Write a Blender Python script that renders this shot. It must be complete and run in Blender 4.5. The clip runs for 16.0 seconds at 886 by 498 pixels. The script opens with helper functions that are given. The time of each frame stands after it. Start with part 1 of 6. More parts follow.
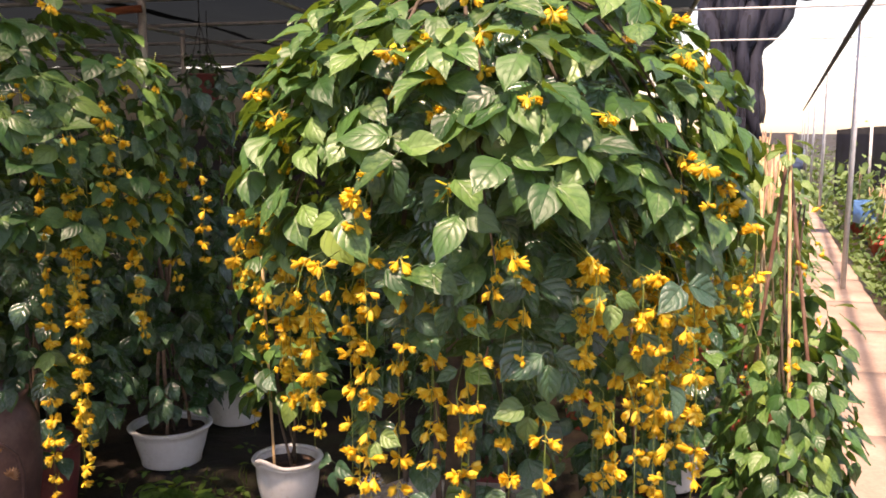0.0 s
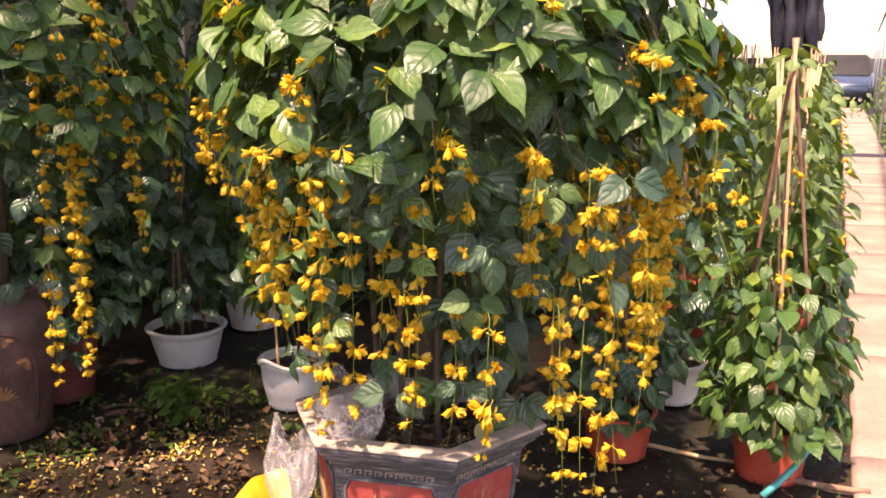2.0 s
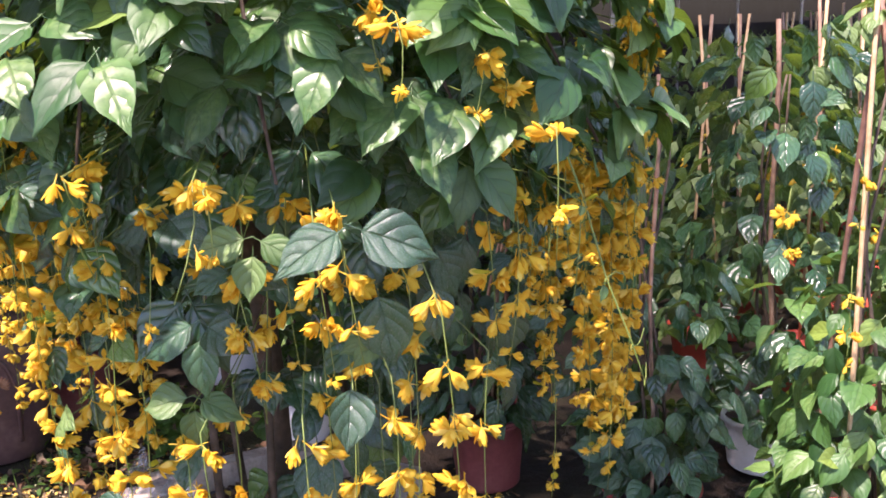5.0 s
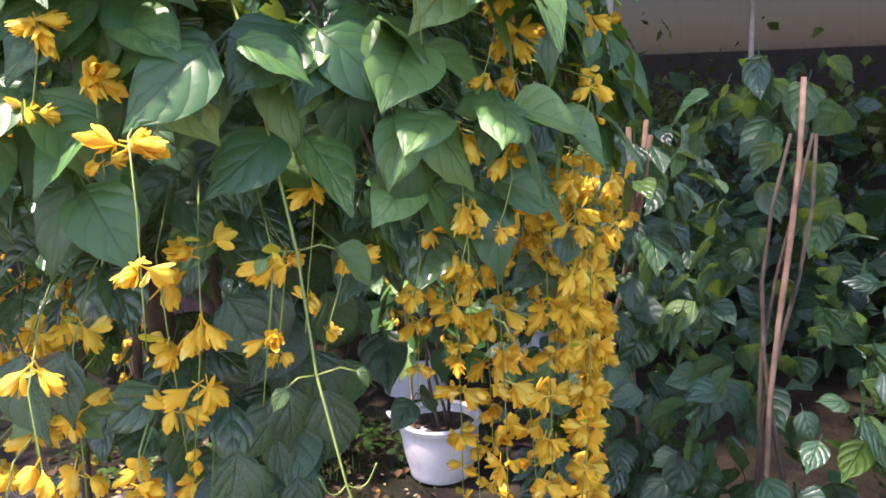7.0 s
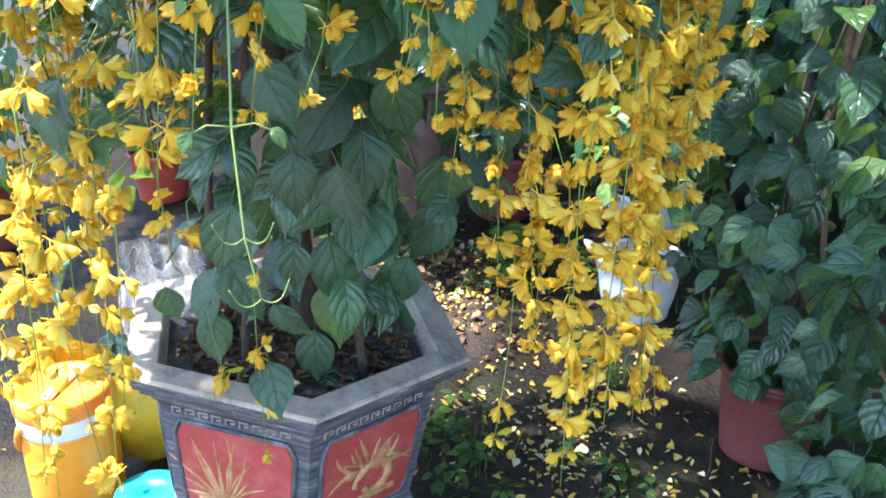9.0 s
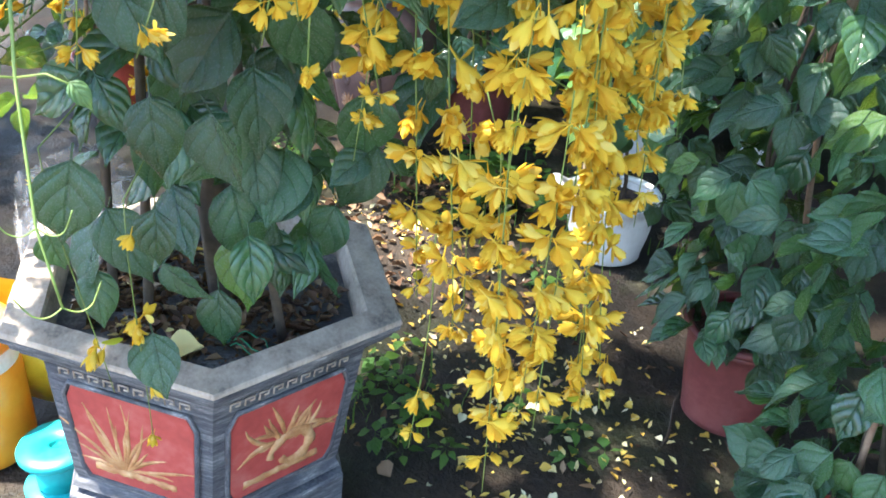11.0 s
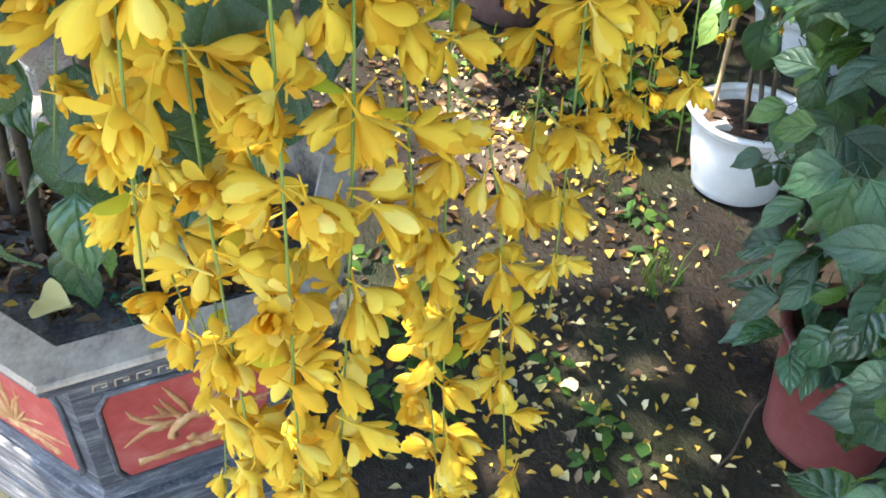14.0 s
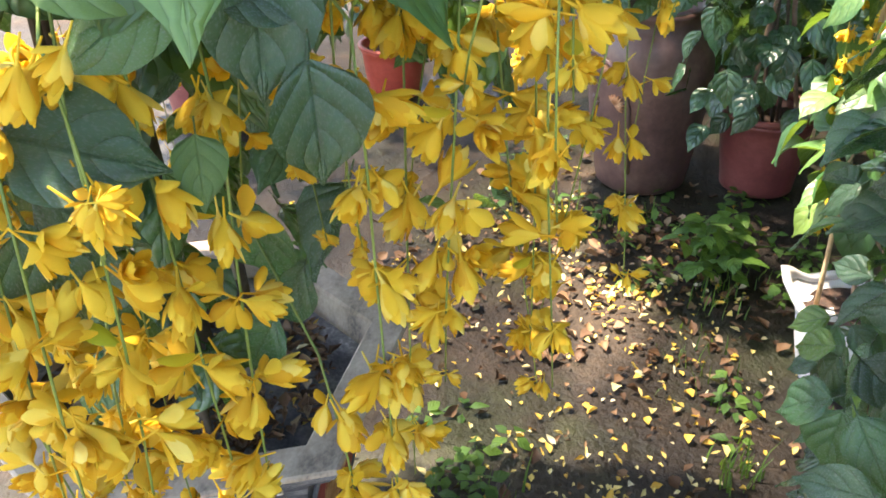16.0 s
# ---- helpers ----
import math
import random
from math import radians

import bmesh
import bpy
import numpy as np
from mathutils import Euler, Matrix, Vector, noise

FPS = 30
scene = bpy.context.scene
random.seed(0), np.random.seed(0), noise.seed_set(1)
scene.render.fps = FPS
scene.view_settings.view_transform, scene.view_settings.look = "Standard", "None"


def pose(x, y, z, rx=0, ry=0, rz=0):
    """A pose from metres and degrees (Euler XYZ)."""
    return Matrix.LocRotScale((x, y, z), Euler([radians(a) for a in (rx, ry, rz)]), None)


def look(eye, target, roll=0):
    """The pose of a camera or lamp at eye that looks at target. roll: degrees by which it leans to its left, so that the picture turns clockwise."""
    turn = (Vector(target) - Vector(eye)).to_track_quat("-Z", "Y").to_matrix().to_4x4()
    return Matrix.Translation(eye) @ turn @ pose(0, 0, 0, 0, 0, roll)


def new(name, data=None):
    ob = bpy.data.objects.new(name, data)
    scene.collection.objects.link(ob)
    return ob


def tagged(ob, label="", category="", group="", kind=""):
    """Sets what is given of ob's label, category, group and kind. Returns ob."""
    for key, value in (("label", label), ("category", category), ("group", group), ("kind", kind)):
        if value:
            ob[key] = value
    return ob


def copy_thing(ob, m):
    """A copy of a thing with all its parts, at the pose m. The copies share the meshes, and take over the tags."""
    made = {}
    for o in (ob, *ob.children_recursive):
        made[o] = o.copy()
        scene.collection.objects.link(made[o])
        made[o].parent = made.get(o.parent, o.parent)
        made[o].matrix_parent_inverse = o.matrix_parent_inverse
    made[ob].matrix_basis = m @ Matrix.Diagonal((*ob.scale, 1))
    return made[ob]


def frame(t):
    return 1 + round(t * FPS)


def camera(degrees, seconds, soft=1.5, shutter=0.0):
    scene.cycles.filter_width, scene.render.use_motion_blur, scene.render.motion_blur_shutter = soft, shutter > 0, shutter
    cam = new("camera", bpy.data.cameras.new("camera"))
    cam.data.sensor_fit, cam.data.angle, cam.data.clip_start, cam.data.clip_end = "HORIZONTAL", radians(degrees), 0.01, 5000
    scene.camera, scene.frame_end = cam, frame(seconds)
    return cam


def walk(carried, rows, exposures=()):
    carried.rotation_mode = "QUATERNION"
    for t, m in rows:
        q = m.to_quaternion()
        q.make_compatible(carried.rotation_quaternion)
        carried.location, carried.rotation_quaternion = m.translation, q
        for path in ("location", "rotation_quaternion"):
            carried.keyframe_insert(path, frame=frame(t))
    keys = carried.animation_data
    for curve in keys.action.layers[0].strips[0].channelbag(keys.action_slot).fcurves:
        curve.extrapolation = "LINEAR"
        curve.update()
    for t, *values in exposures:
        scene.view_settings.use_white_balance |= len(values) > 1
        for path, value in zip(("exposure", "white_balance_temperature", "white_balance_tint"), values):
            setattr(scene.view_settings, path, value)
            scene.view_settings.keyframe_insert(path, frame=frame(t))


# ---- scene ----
cam = camera(54.0, 16.0, 1.75)
PATH = [
    (0, (0.655, 0.646, 1.436), (0.256, 2.588, 1.169), -0.2),
    (0.5, (0.668, 0.656, 1.421), (0.245, 2.588, 1.129), 0.3),
    (1, (0.687, 0.673, 1.406), (0.231, 2.592, 1.077), 0.4),
    (1.5, (0.735, 0.628, 1.392), (0.302, 2.542, 1.003), 0.1),
    (2, (0.862, 0.687, 1.375), (0.343, 2.568, 0.936), 0.2),
    (2.5, (1.036, 0.759, 1.362), (0.328, 2.577, 0.923), -1.3),
    (3, (1.118, 0.831, 1.359), (0.363, 2.63, 0.92), -2.4),
    (3.5, (1.132, 0.997, 1.343), (0.38, 2.797, 0.898), -1.3),
    (4, (1.157, 1.173, 1.333), (0.374, 2.951, 0.859), -1.5),
    (4.5, (1.243, 1.359, 1.345), (0.359, 3.083, 0.851), -2.4),
    (5, (1.323, 1.53, 1.357), (0.326, 3.196, 0.877), -2.7),
    (5.2, (1.344, 1.616, 1.352), (0.319, 3.267, 0.877), -2.6),
    (7.3, (1.6, 2.385, 1.269), (-0.118, 3.288, 0.784), -1.2),
    (7.5, (1.587, 2.434, 1.252), (-0.169, 3.22, 0.705), -0.2),
    (8, (1.624, 2.567, 1.22), (-0.189, 3.082, 0.551), 0.6),
    (8.5, (1.674, 2.643, 1.219), (-0.151, 3.011, 0.488), -0.4),
    (9, (1.688, 2.636, 1.22), (-0.126, 2.989, 0.455), 0.0),
    (9.5, (1.692, 2.637, 1.203), (-0.102, 3.027, 0.409), 0.2),
    (9.7, (1.69, 2.65, 1.194), (-0.094, 3.061, 0.388), 0.2),
    (11.8, (1.377, 2.937, 1.229), (-0.279, 3.161, 0.13), 3.2),
    (12, (1.357, 3.007, 1.234), (-0.297, 3.16, 0.12), 3.0),
    (12.5, (1.322, 3.093, 1.238), (-0.323, 3.108, 0.101), 2.1),
    (13, (1.248, 3.094, 1.234), (-0.379, 3.03, 0.073), 1.6),
    (13.5, (1.171, 3.075, 1.188), (-0.418, 3.017, -0.025), 2.3),
    (14, (1.134, 3.086, 1.168), (-0.406, 3.02, -0.107), 2.2),
    (14.5, (1.129, 3.125, 1.173), (-0.39, 2.949, -0.116), 1.0),
    (15, (1.128, 3.191, 1.206), (-0.406, 2.841, -0.03), -0.3),
    (15.5, (1.12, 3.264, 1.225), (-0.462, 2.806, 0.089), -1.1),
    (16, (1.106, 3.295, 1.253), (-0.531, 2.785, 0.224), -1.2),
]
walk(cam, [(t, look(e, g, r)) for t, e, g, r in PATH],
     exposures=[(0, 1.42, 8700, 33), (2.0, 1.45, 8900, 39), (3.0, 1.57, 8300, 39), (4.0, 1.63, 7500, 40), (5.2, 1.78, 6700, 38), (7.5, 2.36, 6750, 32), (8.0, 2.48, 6800, 26), (8.4, 2.54, 6400, 18), (9.0, 2.60, 5850, 13),
                (9.7, 2.63, 5850, 13), (12.0, 3.02, 6400, 8), (12.6, 3.09, 6500, 8), (14.0, 2.97, 6650, 10), (15.0, 2.97, 6700, 11), (16.0, 2.95, 7450, 16)])

# ---- light ----
SUN_AZ, SUN_EL = radians(190), radians(68)      # compass bearing from +y clockwise, height
world = bpy.data.worlds.new("world")
scene.world = world
world.use_nodes = True
wn = world.node_tree
sky = wn.nodes.new("ShaderNodeTexSky")
sky.sky_type, sky.sun_disc = 'NISHITA', False
sky.sun_elevation, sky.sun_rotation = SUN_EL, SUN_AZ
sky.dust_density, sky.air_density = 0.8, 1.0
bgn = wn.nodes["Background"]
bgn.inputs["Strength"].default_value = 0.14
wn.links.new(sky.outputs[0], bgn.inputs[0])
sun_data = bpy.data.lights.new("sun", 'SUN')
sun_data.energy, sun_data.angle, sun_data.color = 4.3, radians(2.0), (1.0, 0.93, 0.82)
sun = new("sun", sun_data)
sun_dir = Vector((math.sin(SUN_AZ) * math.cos(SUN_EL), math.cos(SUN_AZ) * math.cos(SUN_EL), math.sin(SUN_EL)))
sun.matrix_world = look(sun_dir * 30, (0, 0, 0))


# ---- materials ----
def mat(name):
    m = bpy.data.materials.new(name)
    m.use_nodes = True
    return m, m.node_tree, m.node_tree.nodes["Principled BSDF"]


def nd(tree, kind, **inputs):
    n = tree.nodes.new(kind)
    for k, v in inputs.items():
        n.inputs[k.replace("_", " ")].default_value = v
    return n


def math_node(tree, op, a, b=None, clamp=False):
    n = tree.nodes.new("ShaderNodeMath")
    n.operation, n.use_clamp = op, clamp
    for i, v in enumerate((a, b)):
        if v is None:
            continue
        if isinstance(v, (int, float)):
            n.inputs[i].default_value = v
        else:
            tree.links.new(v, n.inputs[i])
    return n.outputs[0]


def ramp(tree, fac, stops):
    r = tree.nodes.new("ShaderNodeValToRGB")
    el = r.color_ramp.elements
    while len(el) < len(stops):
        el.new(0.5)
    for e, (p, c) in zip(el, stops):
        e.position, e.color = p, (*c, 1)
    tree.links.new(fac, r.inputs[0])
    return r.outputs[0]


def mix_col(tree, fac, a, b, mode='MIX'):
    n = tree.nodes.new("ShaderNodeMix")
    n.data_type, n.blend_type = 'RGBA', mode
    for sock, v in ((n.inputs[0], fac), (n.inputs[6], a), (n.inputs[7], b)):
        if isinstance(v, (int, float)):
            sock.default_value = v
        elif isinstance(v, tuple):
            sock.default_value = (*v, 1)
        else:
            tree.links.new(v, sock)
    return n.outputs[2]


def piece_random(tree):
    """One number for each leaf, whether it is an object or an island of a joined mesh."""
    o = tree.nodes.new("ShaderNodeObjectInfo").outputs["Random"]
    g = tree.nodes.new("ShaderNodeNewGeometry").outputs["Random Per Island"]
    return math_node(tree, 'FRACT', math_node(tree, 'ADD', o, g))


def bumped(tree, bsdf, height, strength=0.3, distance=0.01):
    b = tree.nodes.new("ShaderNodeBump")
    b.inputs["Strength"].default_value, b.inputs["Distance"].default_value = strength, distance
    tree.links.new(height, b.inputs["Height"])
    tree.links.new(b.outputs[0], bsdf.inputs["Normal"])


def leaf_material(name, stops, vein, vein_amount, rough=0.34, gloss=0.5, thin=0.17, relief=0.42, depth=0.0055):
    """Blade with pinnate veins, laid by the leaf's own map: u across (0.5 is the midrib), v from stalk to tip."""
    m, t, b = mat(name)
    uv = t.nodes.new("ShaderNodeUVMap")
    sep = t.nodes.new("ShaderNodeSeparateXYZ")
    t.links.new(uv.outputs[0], sep.inputs[0])
    u = math_node(t, 'ABSOLUTE', math_node(t, 'MULTIPLY', math_node(t, 'SUBTRACT', sep.outputs[0], 0.5), 2.0))
    lat = math_node(t, 'SUBTRACT', sep.outputs[1], math_node(t, 'MULTIPLY', math_node(t, 'POWER', u, 1.25), 0.42))
    wave = math_node(t, 'ABSOLUTE', math_node(t, 'SINE', math_node(t, 'MULTIPLY', lat, 12.5)))
    lines = math_node(t, 'SUBTRACT', 1.0, math_node(t, 'MULTIPLY', wave, 4.2), True)
    mid = math_node(t, 'SUBTRACT', 1.0, math_node(t, 'MULTIPLY', u, 12.0), True)
    veins = math_node(t, 'MAXIMUM', lines, mid)
    rnd = piece_random(t)
    noise_n = nd(t, "ShaderNodeTexNoise", Scale=38.0, Detail=3.0)
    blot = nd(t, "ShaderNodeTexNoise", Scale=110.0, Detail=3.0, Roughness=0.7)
    base = ramp(t, rnd, stops)
    base = mix_col(t, math_node(t, 'MULTIPLY', noise_n.outputs[0], 0.5), base, (stops[0][1]), 'MIX')
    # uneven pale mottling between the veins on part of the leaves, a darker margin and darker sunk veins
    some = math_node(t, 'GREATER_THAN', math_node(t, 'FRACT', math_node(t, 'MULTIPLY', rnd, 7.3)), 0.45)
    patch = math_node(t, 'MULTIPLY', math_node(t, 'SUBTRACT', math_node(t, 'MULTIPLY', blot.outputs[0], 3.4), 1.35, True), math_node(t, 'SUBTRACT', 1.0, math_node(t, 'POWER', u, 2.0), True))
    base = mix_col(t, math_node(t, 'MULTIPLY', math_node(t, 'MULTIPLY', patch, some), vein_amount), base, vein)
    base = mix_col(t, math_node(t, 'MULTIPLY', veins, 0.45), base, tuple(c * 0.55 for c in stops[0][1]))
    t.links.new(base, b.inputs["Base Color"])
    rg = math_node(t, 'ADD', math_node(t, 'MULTIPLY', noise_n.outputs[0], 0.2), rough - 0.1)
    t.links.new(rg, b.inputs["Roughness"])
    b.inputs["Specular IOR Level"].default_value = gloss
    quilt = math_node(t, 'SUBTRACT', math_node(t, 'MULTIPLY', math_node(t, 'POWER', wave, 0.7), 0.8), math_node(t, 'MULTIPLY', mid, 0.8))
    bumped(t, b, math_node(t, 'ADD', quilt, math_node(t, 'MULTIPLY', blot.outputs[0], 0.30)), relief, depth)
    tr = t.nodes.new("ShaderNodeBsdfTranslucent")
    warm = mix_col(t, 0.75, base, (0.30, 0.48, 0.04))
    t.links.new(warm, tr.inputs[0])
    mx = t.nodes.new("ShaderNodeMixShader")
    mx.inputs[0].default_value = thin
    t.links.new(b.outputs[0], mx.inputs[1])
    t.links.new(tr.outputs[0], mx.inputs[2])
    t.links.new(mx.outputs[0], t.nodes["Material Output"].inputs[0])
    return m


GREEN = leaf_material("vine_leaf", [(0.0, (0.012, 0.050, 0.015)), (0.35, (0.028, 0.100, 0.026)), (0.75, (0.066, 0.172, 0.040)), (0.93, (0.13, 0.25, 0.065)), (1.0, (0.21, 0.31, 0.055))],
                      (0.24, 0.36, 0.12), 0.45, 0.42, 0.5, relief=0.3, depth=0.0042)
# also on the vines' inner leaves, where its darker green puts in shade
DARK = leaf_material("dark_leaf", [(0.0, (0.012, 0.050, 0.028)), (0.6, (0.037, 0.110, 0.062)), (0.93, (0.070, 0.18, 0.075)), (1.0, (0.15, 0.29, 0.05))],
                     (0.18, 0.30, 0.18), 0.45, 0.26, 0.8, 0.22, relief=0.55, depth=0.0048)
PALE = leaf_material("young_leaf", [(0.0, (0.05, 0.12, 0.035)), (0.5, (0.085, 0.17, 0.05)), (1.0, (0.17, 0.28, 0.07))],
                     (0.32, 0.42, 0.18), 0.5)
WEED = leaf_material("weed_leaf", [(0.0, (0.03, 0.09, 0.02)), (0.6, (0.07, 0.17, 0.03)), (1.0, (0.16, 0.30, 0.05))],
                     (0.2, 0.32, 0.1), 0.2, 0.5, 0.35, 0.3)
FAR_GREEN = leaf_material("nursery_leaf", [(0.0, (0.05, 0.11, 0.03)), (0.6, (0.10, 0.18, 0.05)), (1.0, (0.20, 0.30, 0.09))],
                          (0.25, 0.33, 0.14), 0.2, 0.5)


def petal_material(name, stops, thin=0.4):
    m, t, b = mat(name)
    rnd = piece_random(t)
    base = ramp(t, rnd, stops)
    n = nd(t, "ShaderNodeTexNoise", Scale=90.0, Detail=2.0)
    base = mix_col(t, math_node(t, 'MULTIPLY', n.outputs[0], 0.35), base, stops[0][1])
    t.links.new(base, b.inputs["Base Color"])
    b.inputs["Roughness"].default_value = 0.6
    b.inputs["Specular IOR Level"].default_value = 0.25
    bumped(t, b, n.outputs[0], 0.3, 0.002)
    tr = t.nodes.new("ShaderNodeBsdfTranslucent")
    t.links.new(base, tr.inputs[0])
    mx = t.nodes.new("ShaderNodeMixShader")
    mx.inputs[0].default_value = thin
    t.links.new(b.outputs[0], mx.inputs[1])
    t.links.new(tr.outputs[0], mx.inputs[2])
    t.links.new(mx.outputs[0], t.nodes["Material Output"].inputs[0])
    return m


PETAL = petal_material("yellow_petal", [(0.0, (0.72, 0.40, 0.025)), (0.4, (0.86, 0.60, 0.05)), (0.82, (0.90, 0.70, 0.085)), (1.0, (0.93, 0.79, 0.21))], 0.42)
LIME = petal_material("lime_bract", [(0.0, (0.36, 0.42, 0.03)), (0.5, (0.60, 0.55, 0.04)), (1.0, (0.82, 0.62, 0.05))], 0.4)
FALLEN = petal_material("fallen_petal", [(0.0, (0.55, 0.34, 0.06)), (0.4, (0.75, 0.55, 0.10)), (0.75, (0.74, 0.66, 0.30)), (1.0, (0.76, 0.73, 0.54))], 0.15)
LITTER = petal_material("dry_leaf", [(0.0, (0.05, 0.028, 0.016)), (0.5, (0.14, 0.075, 0.040)), (0.85, (0.27, 0.16, 0.085)), (1.0, (0.36, 0.27, 0.17))], 0.08)


def surface(name, stops, scale=6.0, rough=0.6, bump=0.3, dist=0.01, detail=6.0, fine=60.0, metal=0.0, rrange=0.2, spec=0.5, stretch=None):
    """A plain worn surface: colour over a broad noise and a fine grain."""
    m, t, b = mat(name)
    co = t.nodes.new("ShaderNodeTexCoord")
    a = nd(t, "ShaderNodeTexNoise", Scale=scale, Detail=detail, Roughness=0.62)
    f = nd(t, "ShaderNodeTexNoise", Scale=fine, Detail=3.0)
    vec = co.outputs["Object"]
    if stretch:
        mp = t.nodes.new("ShaderNodeMapping")
        mp.inputs["Scale"].default_value = stretch
        t.links.new(vec, mp.inputs[0])
        vec = mp.outputs[0]
    for n in (a, f):
        t.links.new(vec, n.inputs["Vector"])
    fac = math_node(t, 'ADD', math_node(t, 'MULTIPLY', a.outputs[0], 0.75), math_node(t, 'MULTIPLY', f.outputs[0], 0.25))
    lo, hi = 0.32, 0.68
    t.links.new(ramp(t, fac, [(lo + (hi - lo) * p, c) for p, c in stops]), b.inputs["Base Color"])
    rr = math_node(t, 'ADD', math_node(t, 'MULTIPLY', a.outputs[0], rrange), rough - rrange / 2)
    t.links.new(rr, b.inputs["Roughness"])
    b.inputs["Metallic"].default_value = metal
    b.inputs["Specular IOR Level"].default_value = spec
    bumped(t, b, fac, bump, dist)
    return m


def soil_material():
    """Damp dark earth: broad wet and dry patches, thin moss and a crumbly grain."""
    m, t, b = mat("damp_soil")
    co = t.nodes.new("ShaderNodeTexCoord")
    big, mid, fine, moss = (nd(t, "ShaderNodeTexNoise", Scale=s, Detail=d, Roughness=0.65) for s, d in ((0.9, 5.0), (7.0, 8.0), (70.0, 4.0), (2.3, 6.0)))
    for n in (big, mid, fine, moss):
        t.links.new(co.outputs["Object"], n.inputs["Vector"])
    fac = math_node(t, 'ADD', math_node(t, 'MULTIPLY', big.outputs[0], 0.45), math_node(t, 'ADD', math_node(t, 'MULTIPLY', mid.outputs[0], 0.35), math_node(t, 'MULTIPLY', fine.outputs[0], 0.20)))
    base = ramp(t, fac, [(0.34, (0.007, 0.006, 0.005)), (0.47, (0.018, 0.013, 0.009)), (0.57, (0.044, 0.030, 0.019)), (0.68, (0.110, 0.074, 0.044))])
    green = math_node(t, 'MULTIPLY', math_node(t, 'SUBTRACT', math_node(t, 'MULTIPLY', moss.outputs[0], 4.5), 2.15, True), math_node(t, 'MULTIPLY', fine.outputs[0], 1.1))
    t.links.new(mix_col(t, green, base, (0.034, 0.050, 0.016)), b.inputs["Base Color"])
    t.links.new(ramp(t, big.outputs[0], [(0.38, (0.42,) * 3), (0.6, (0.85,) * 3)]), b.inputs["Roughness"])
    b.inputs["Specular IOR Level"].default_value = 0.32
    bumped(t, b, math_node(t, 'ADD', mid.outputs[0], math_node(t, 'MULTIPLY', fine.outputs[0], 0.35)), 0.9, 0.03)
    return m


SOIL = soil_material()
POT_SOIL = surface("potting_soil", [(0.0, (0.016, 0.010, 0.008)), (0.5, (0.058, 0.033, 0.023)), (1.0, (0.16, 0.088, 0.056))], 30, 0.9, 1.0, 0.02, 8.0, 120.0)
CONCRETE = surface("path_concrete", [(0.0, (0.20, 0.14, 0.11)), (0.5, (0.30, 0.22, 0.175)), (1.0, (0.40, 0.31, 0.25))], 2.2, 0.85, 0.3, 0.01)
CEMENT = surface("planter_cement", [(0.0, (0.026, 0.027, 0.032)), (0.45, (0.085, 0.086, 0.094)), (0.75, (0.19, 0.185, 0.185)), (1.0, (0.44, 0.43, 0.41))], 5, 0.8, 0.9, 0.006, 8.0, 60.0, stretch=(3, 3, 22))
RIMCEM = surface("rim_cement", [(0.0, (0.13, 0.11, 0.095)), (0.4, (0.38, 0.305, 0.235)), (1.0, (0.58, 0.49, 0.39))], 6, 0.88, 0.5, 0.004, 8.0, 70.0, stretch=(2, 3, 2))
PANEL = surface("red_panel", [(0.0, (0.26, 0.034, 0.028)), (0.5, (0.40, 0.062, 0.048)), (1.0, (0.48, 0.14, 0.11))], 9, 0.75, 0.3, 0.004)
GOLD = surface("ochre_relief", [(0.0, (0.26, 0.10, 0.04)), (0.45, (0.44, 0.21, 0.075)), (1.0, (0.62, 0.40, 0.20))], 34, 0.65, 0.8, 0.004)
WHITE = surface("white_plastic", [(0.0, (0.55, 0.52, 0.47)), (0.35, (0.74, 0.72, 0.69)), (1.0, (0.84, 0.83, 0.81))], 7, 0.42, 0.08, 0.004)
REDPOT = surface("orange_red_plastic", [(0.0, (0.35, 0.045, 0.027)), (0.5, (0.49, 0.072, 0.043)), (1.0, (0.56, 0.12, 0.075))], 6, 0.5, 0.1, 0.004)
MAROON = surface("maroon_plastic", [(0.0, (0.125, 0.028, 0.026)), (0.5, (0.20, 0.050, 0.046)), (1.0, (0.27, 0.090, 0.080))], 5, 0.45, 0.1, 0.004)
GLAZE = surface("brown_glazed_jar", [(0.0, (0.065, 0.036, 0.034)), (0.5, (0.125, 0.068, 0.060)), (1.0, (0.20, 0.12, 0.10))], 7, 0.38, 0.2, 0.006)
GLAZE2 = surface("jar_relief_glaze", [(0.0, (0.20, 0.09, 0.04)), (0.5, (0.36, 0.17, 0.08)), (1.0, (0.46, 0.27, 0.15))], 30, 0.45, 0.3, 0.004)
CANE = surface("bamboo_cane", [(0.0, (0.33, 0.20, 0.10)), (0.5, (0.50, 0.34, 0.18)), (1.0, (0.62, 0.48, 0.29))], 18, 0.6, 0.2, 0.003)
CANE_OLD = surface("weathered_cane", [(0.0, (0.12, 0.075, 0.05)), (0.5, (0.25, 0.15, 0.10)), (1.0, (0.38, 0.26, 0.18))], 18, 0.75, 0.3, 0.003)
RED_CANE = surface("reddish_cane", [(0.0, (0.14, 0.070, 0.05)), (0.5, (0.25, 0.135, 0.095)), (1.0, (0.36, 0.22, 0.16))], 18, 0.65, 0.2, 0.003)
BARK = surface("vine_bark", [(0.0, (0.035, 0.025, 0.018)), (0.5, (0.08, 0.058, 0.04)), (1.0, (0.15, 0.11, 0.08))], 25, 0.85, 0.7, 0.005)
STEM = surface("green_stem", [(0.0, (0.10, 0.17, 0.03)), (1.0, (0.22, 0.28, 0.06))], 20, 0.5, 0.1, 0.002)
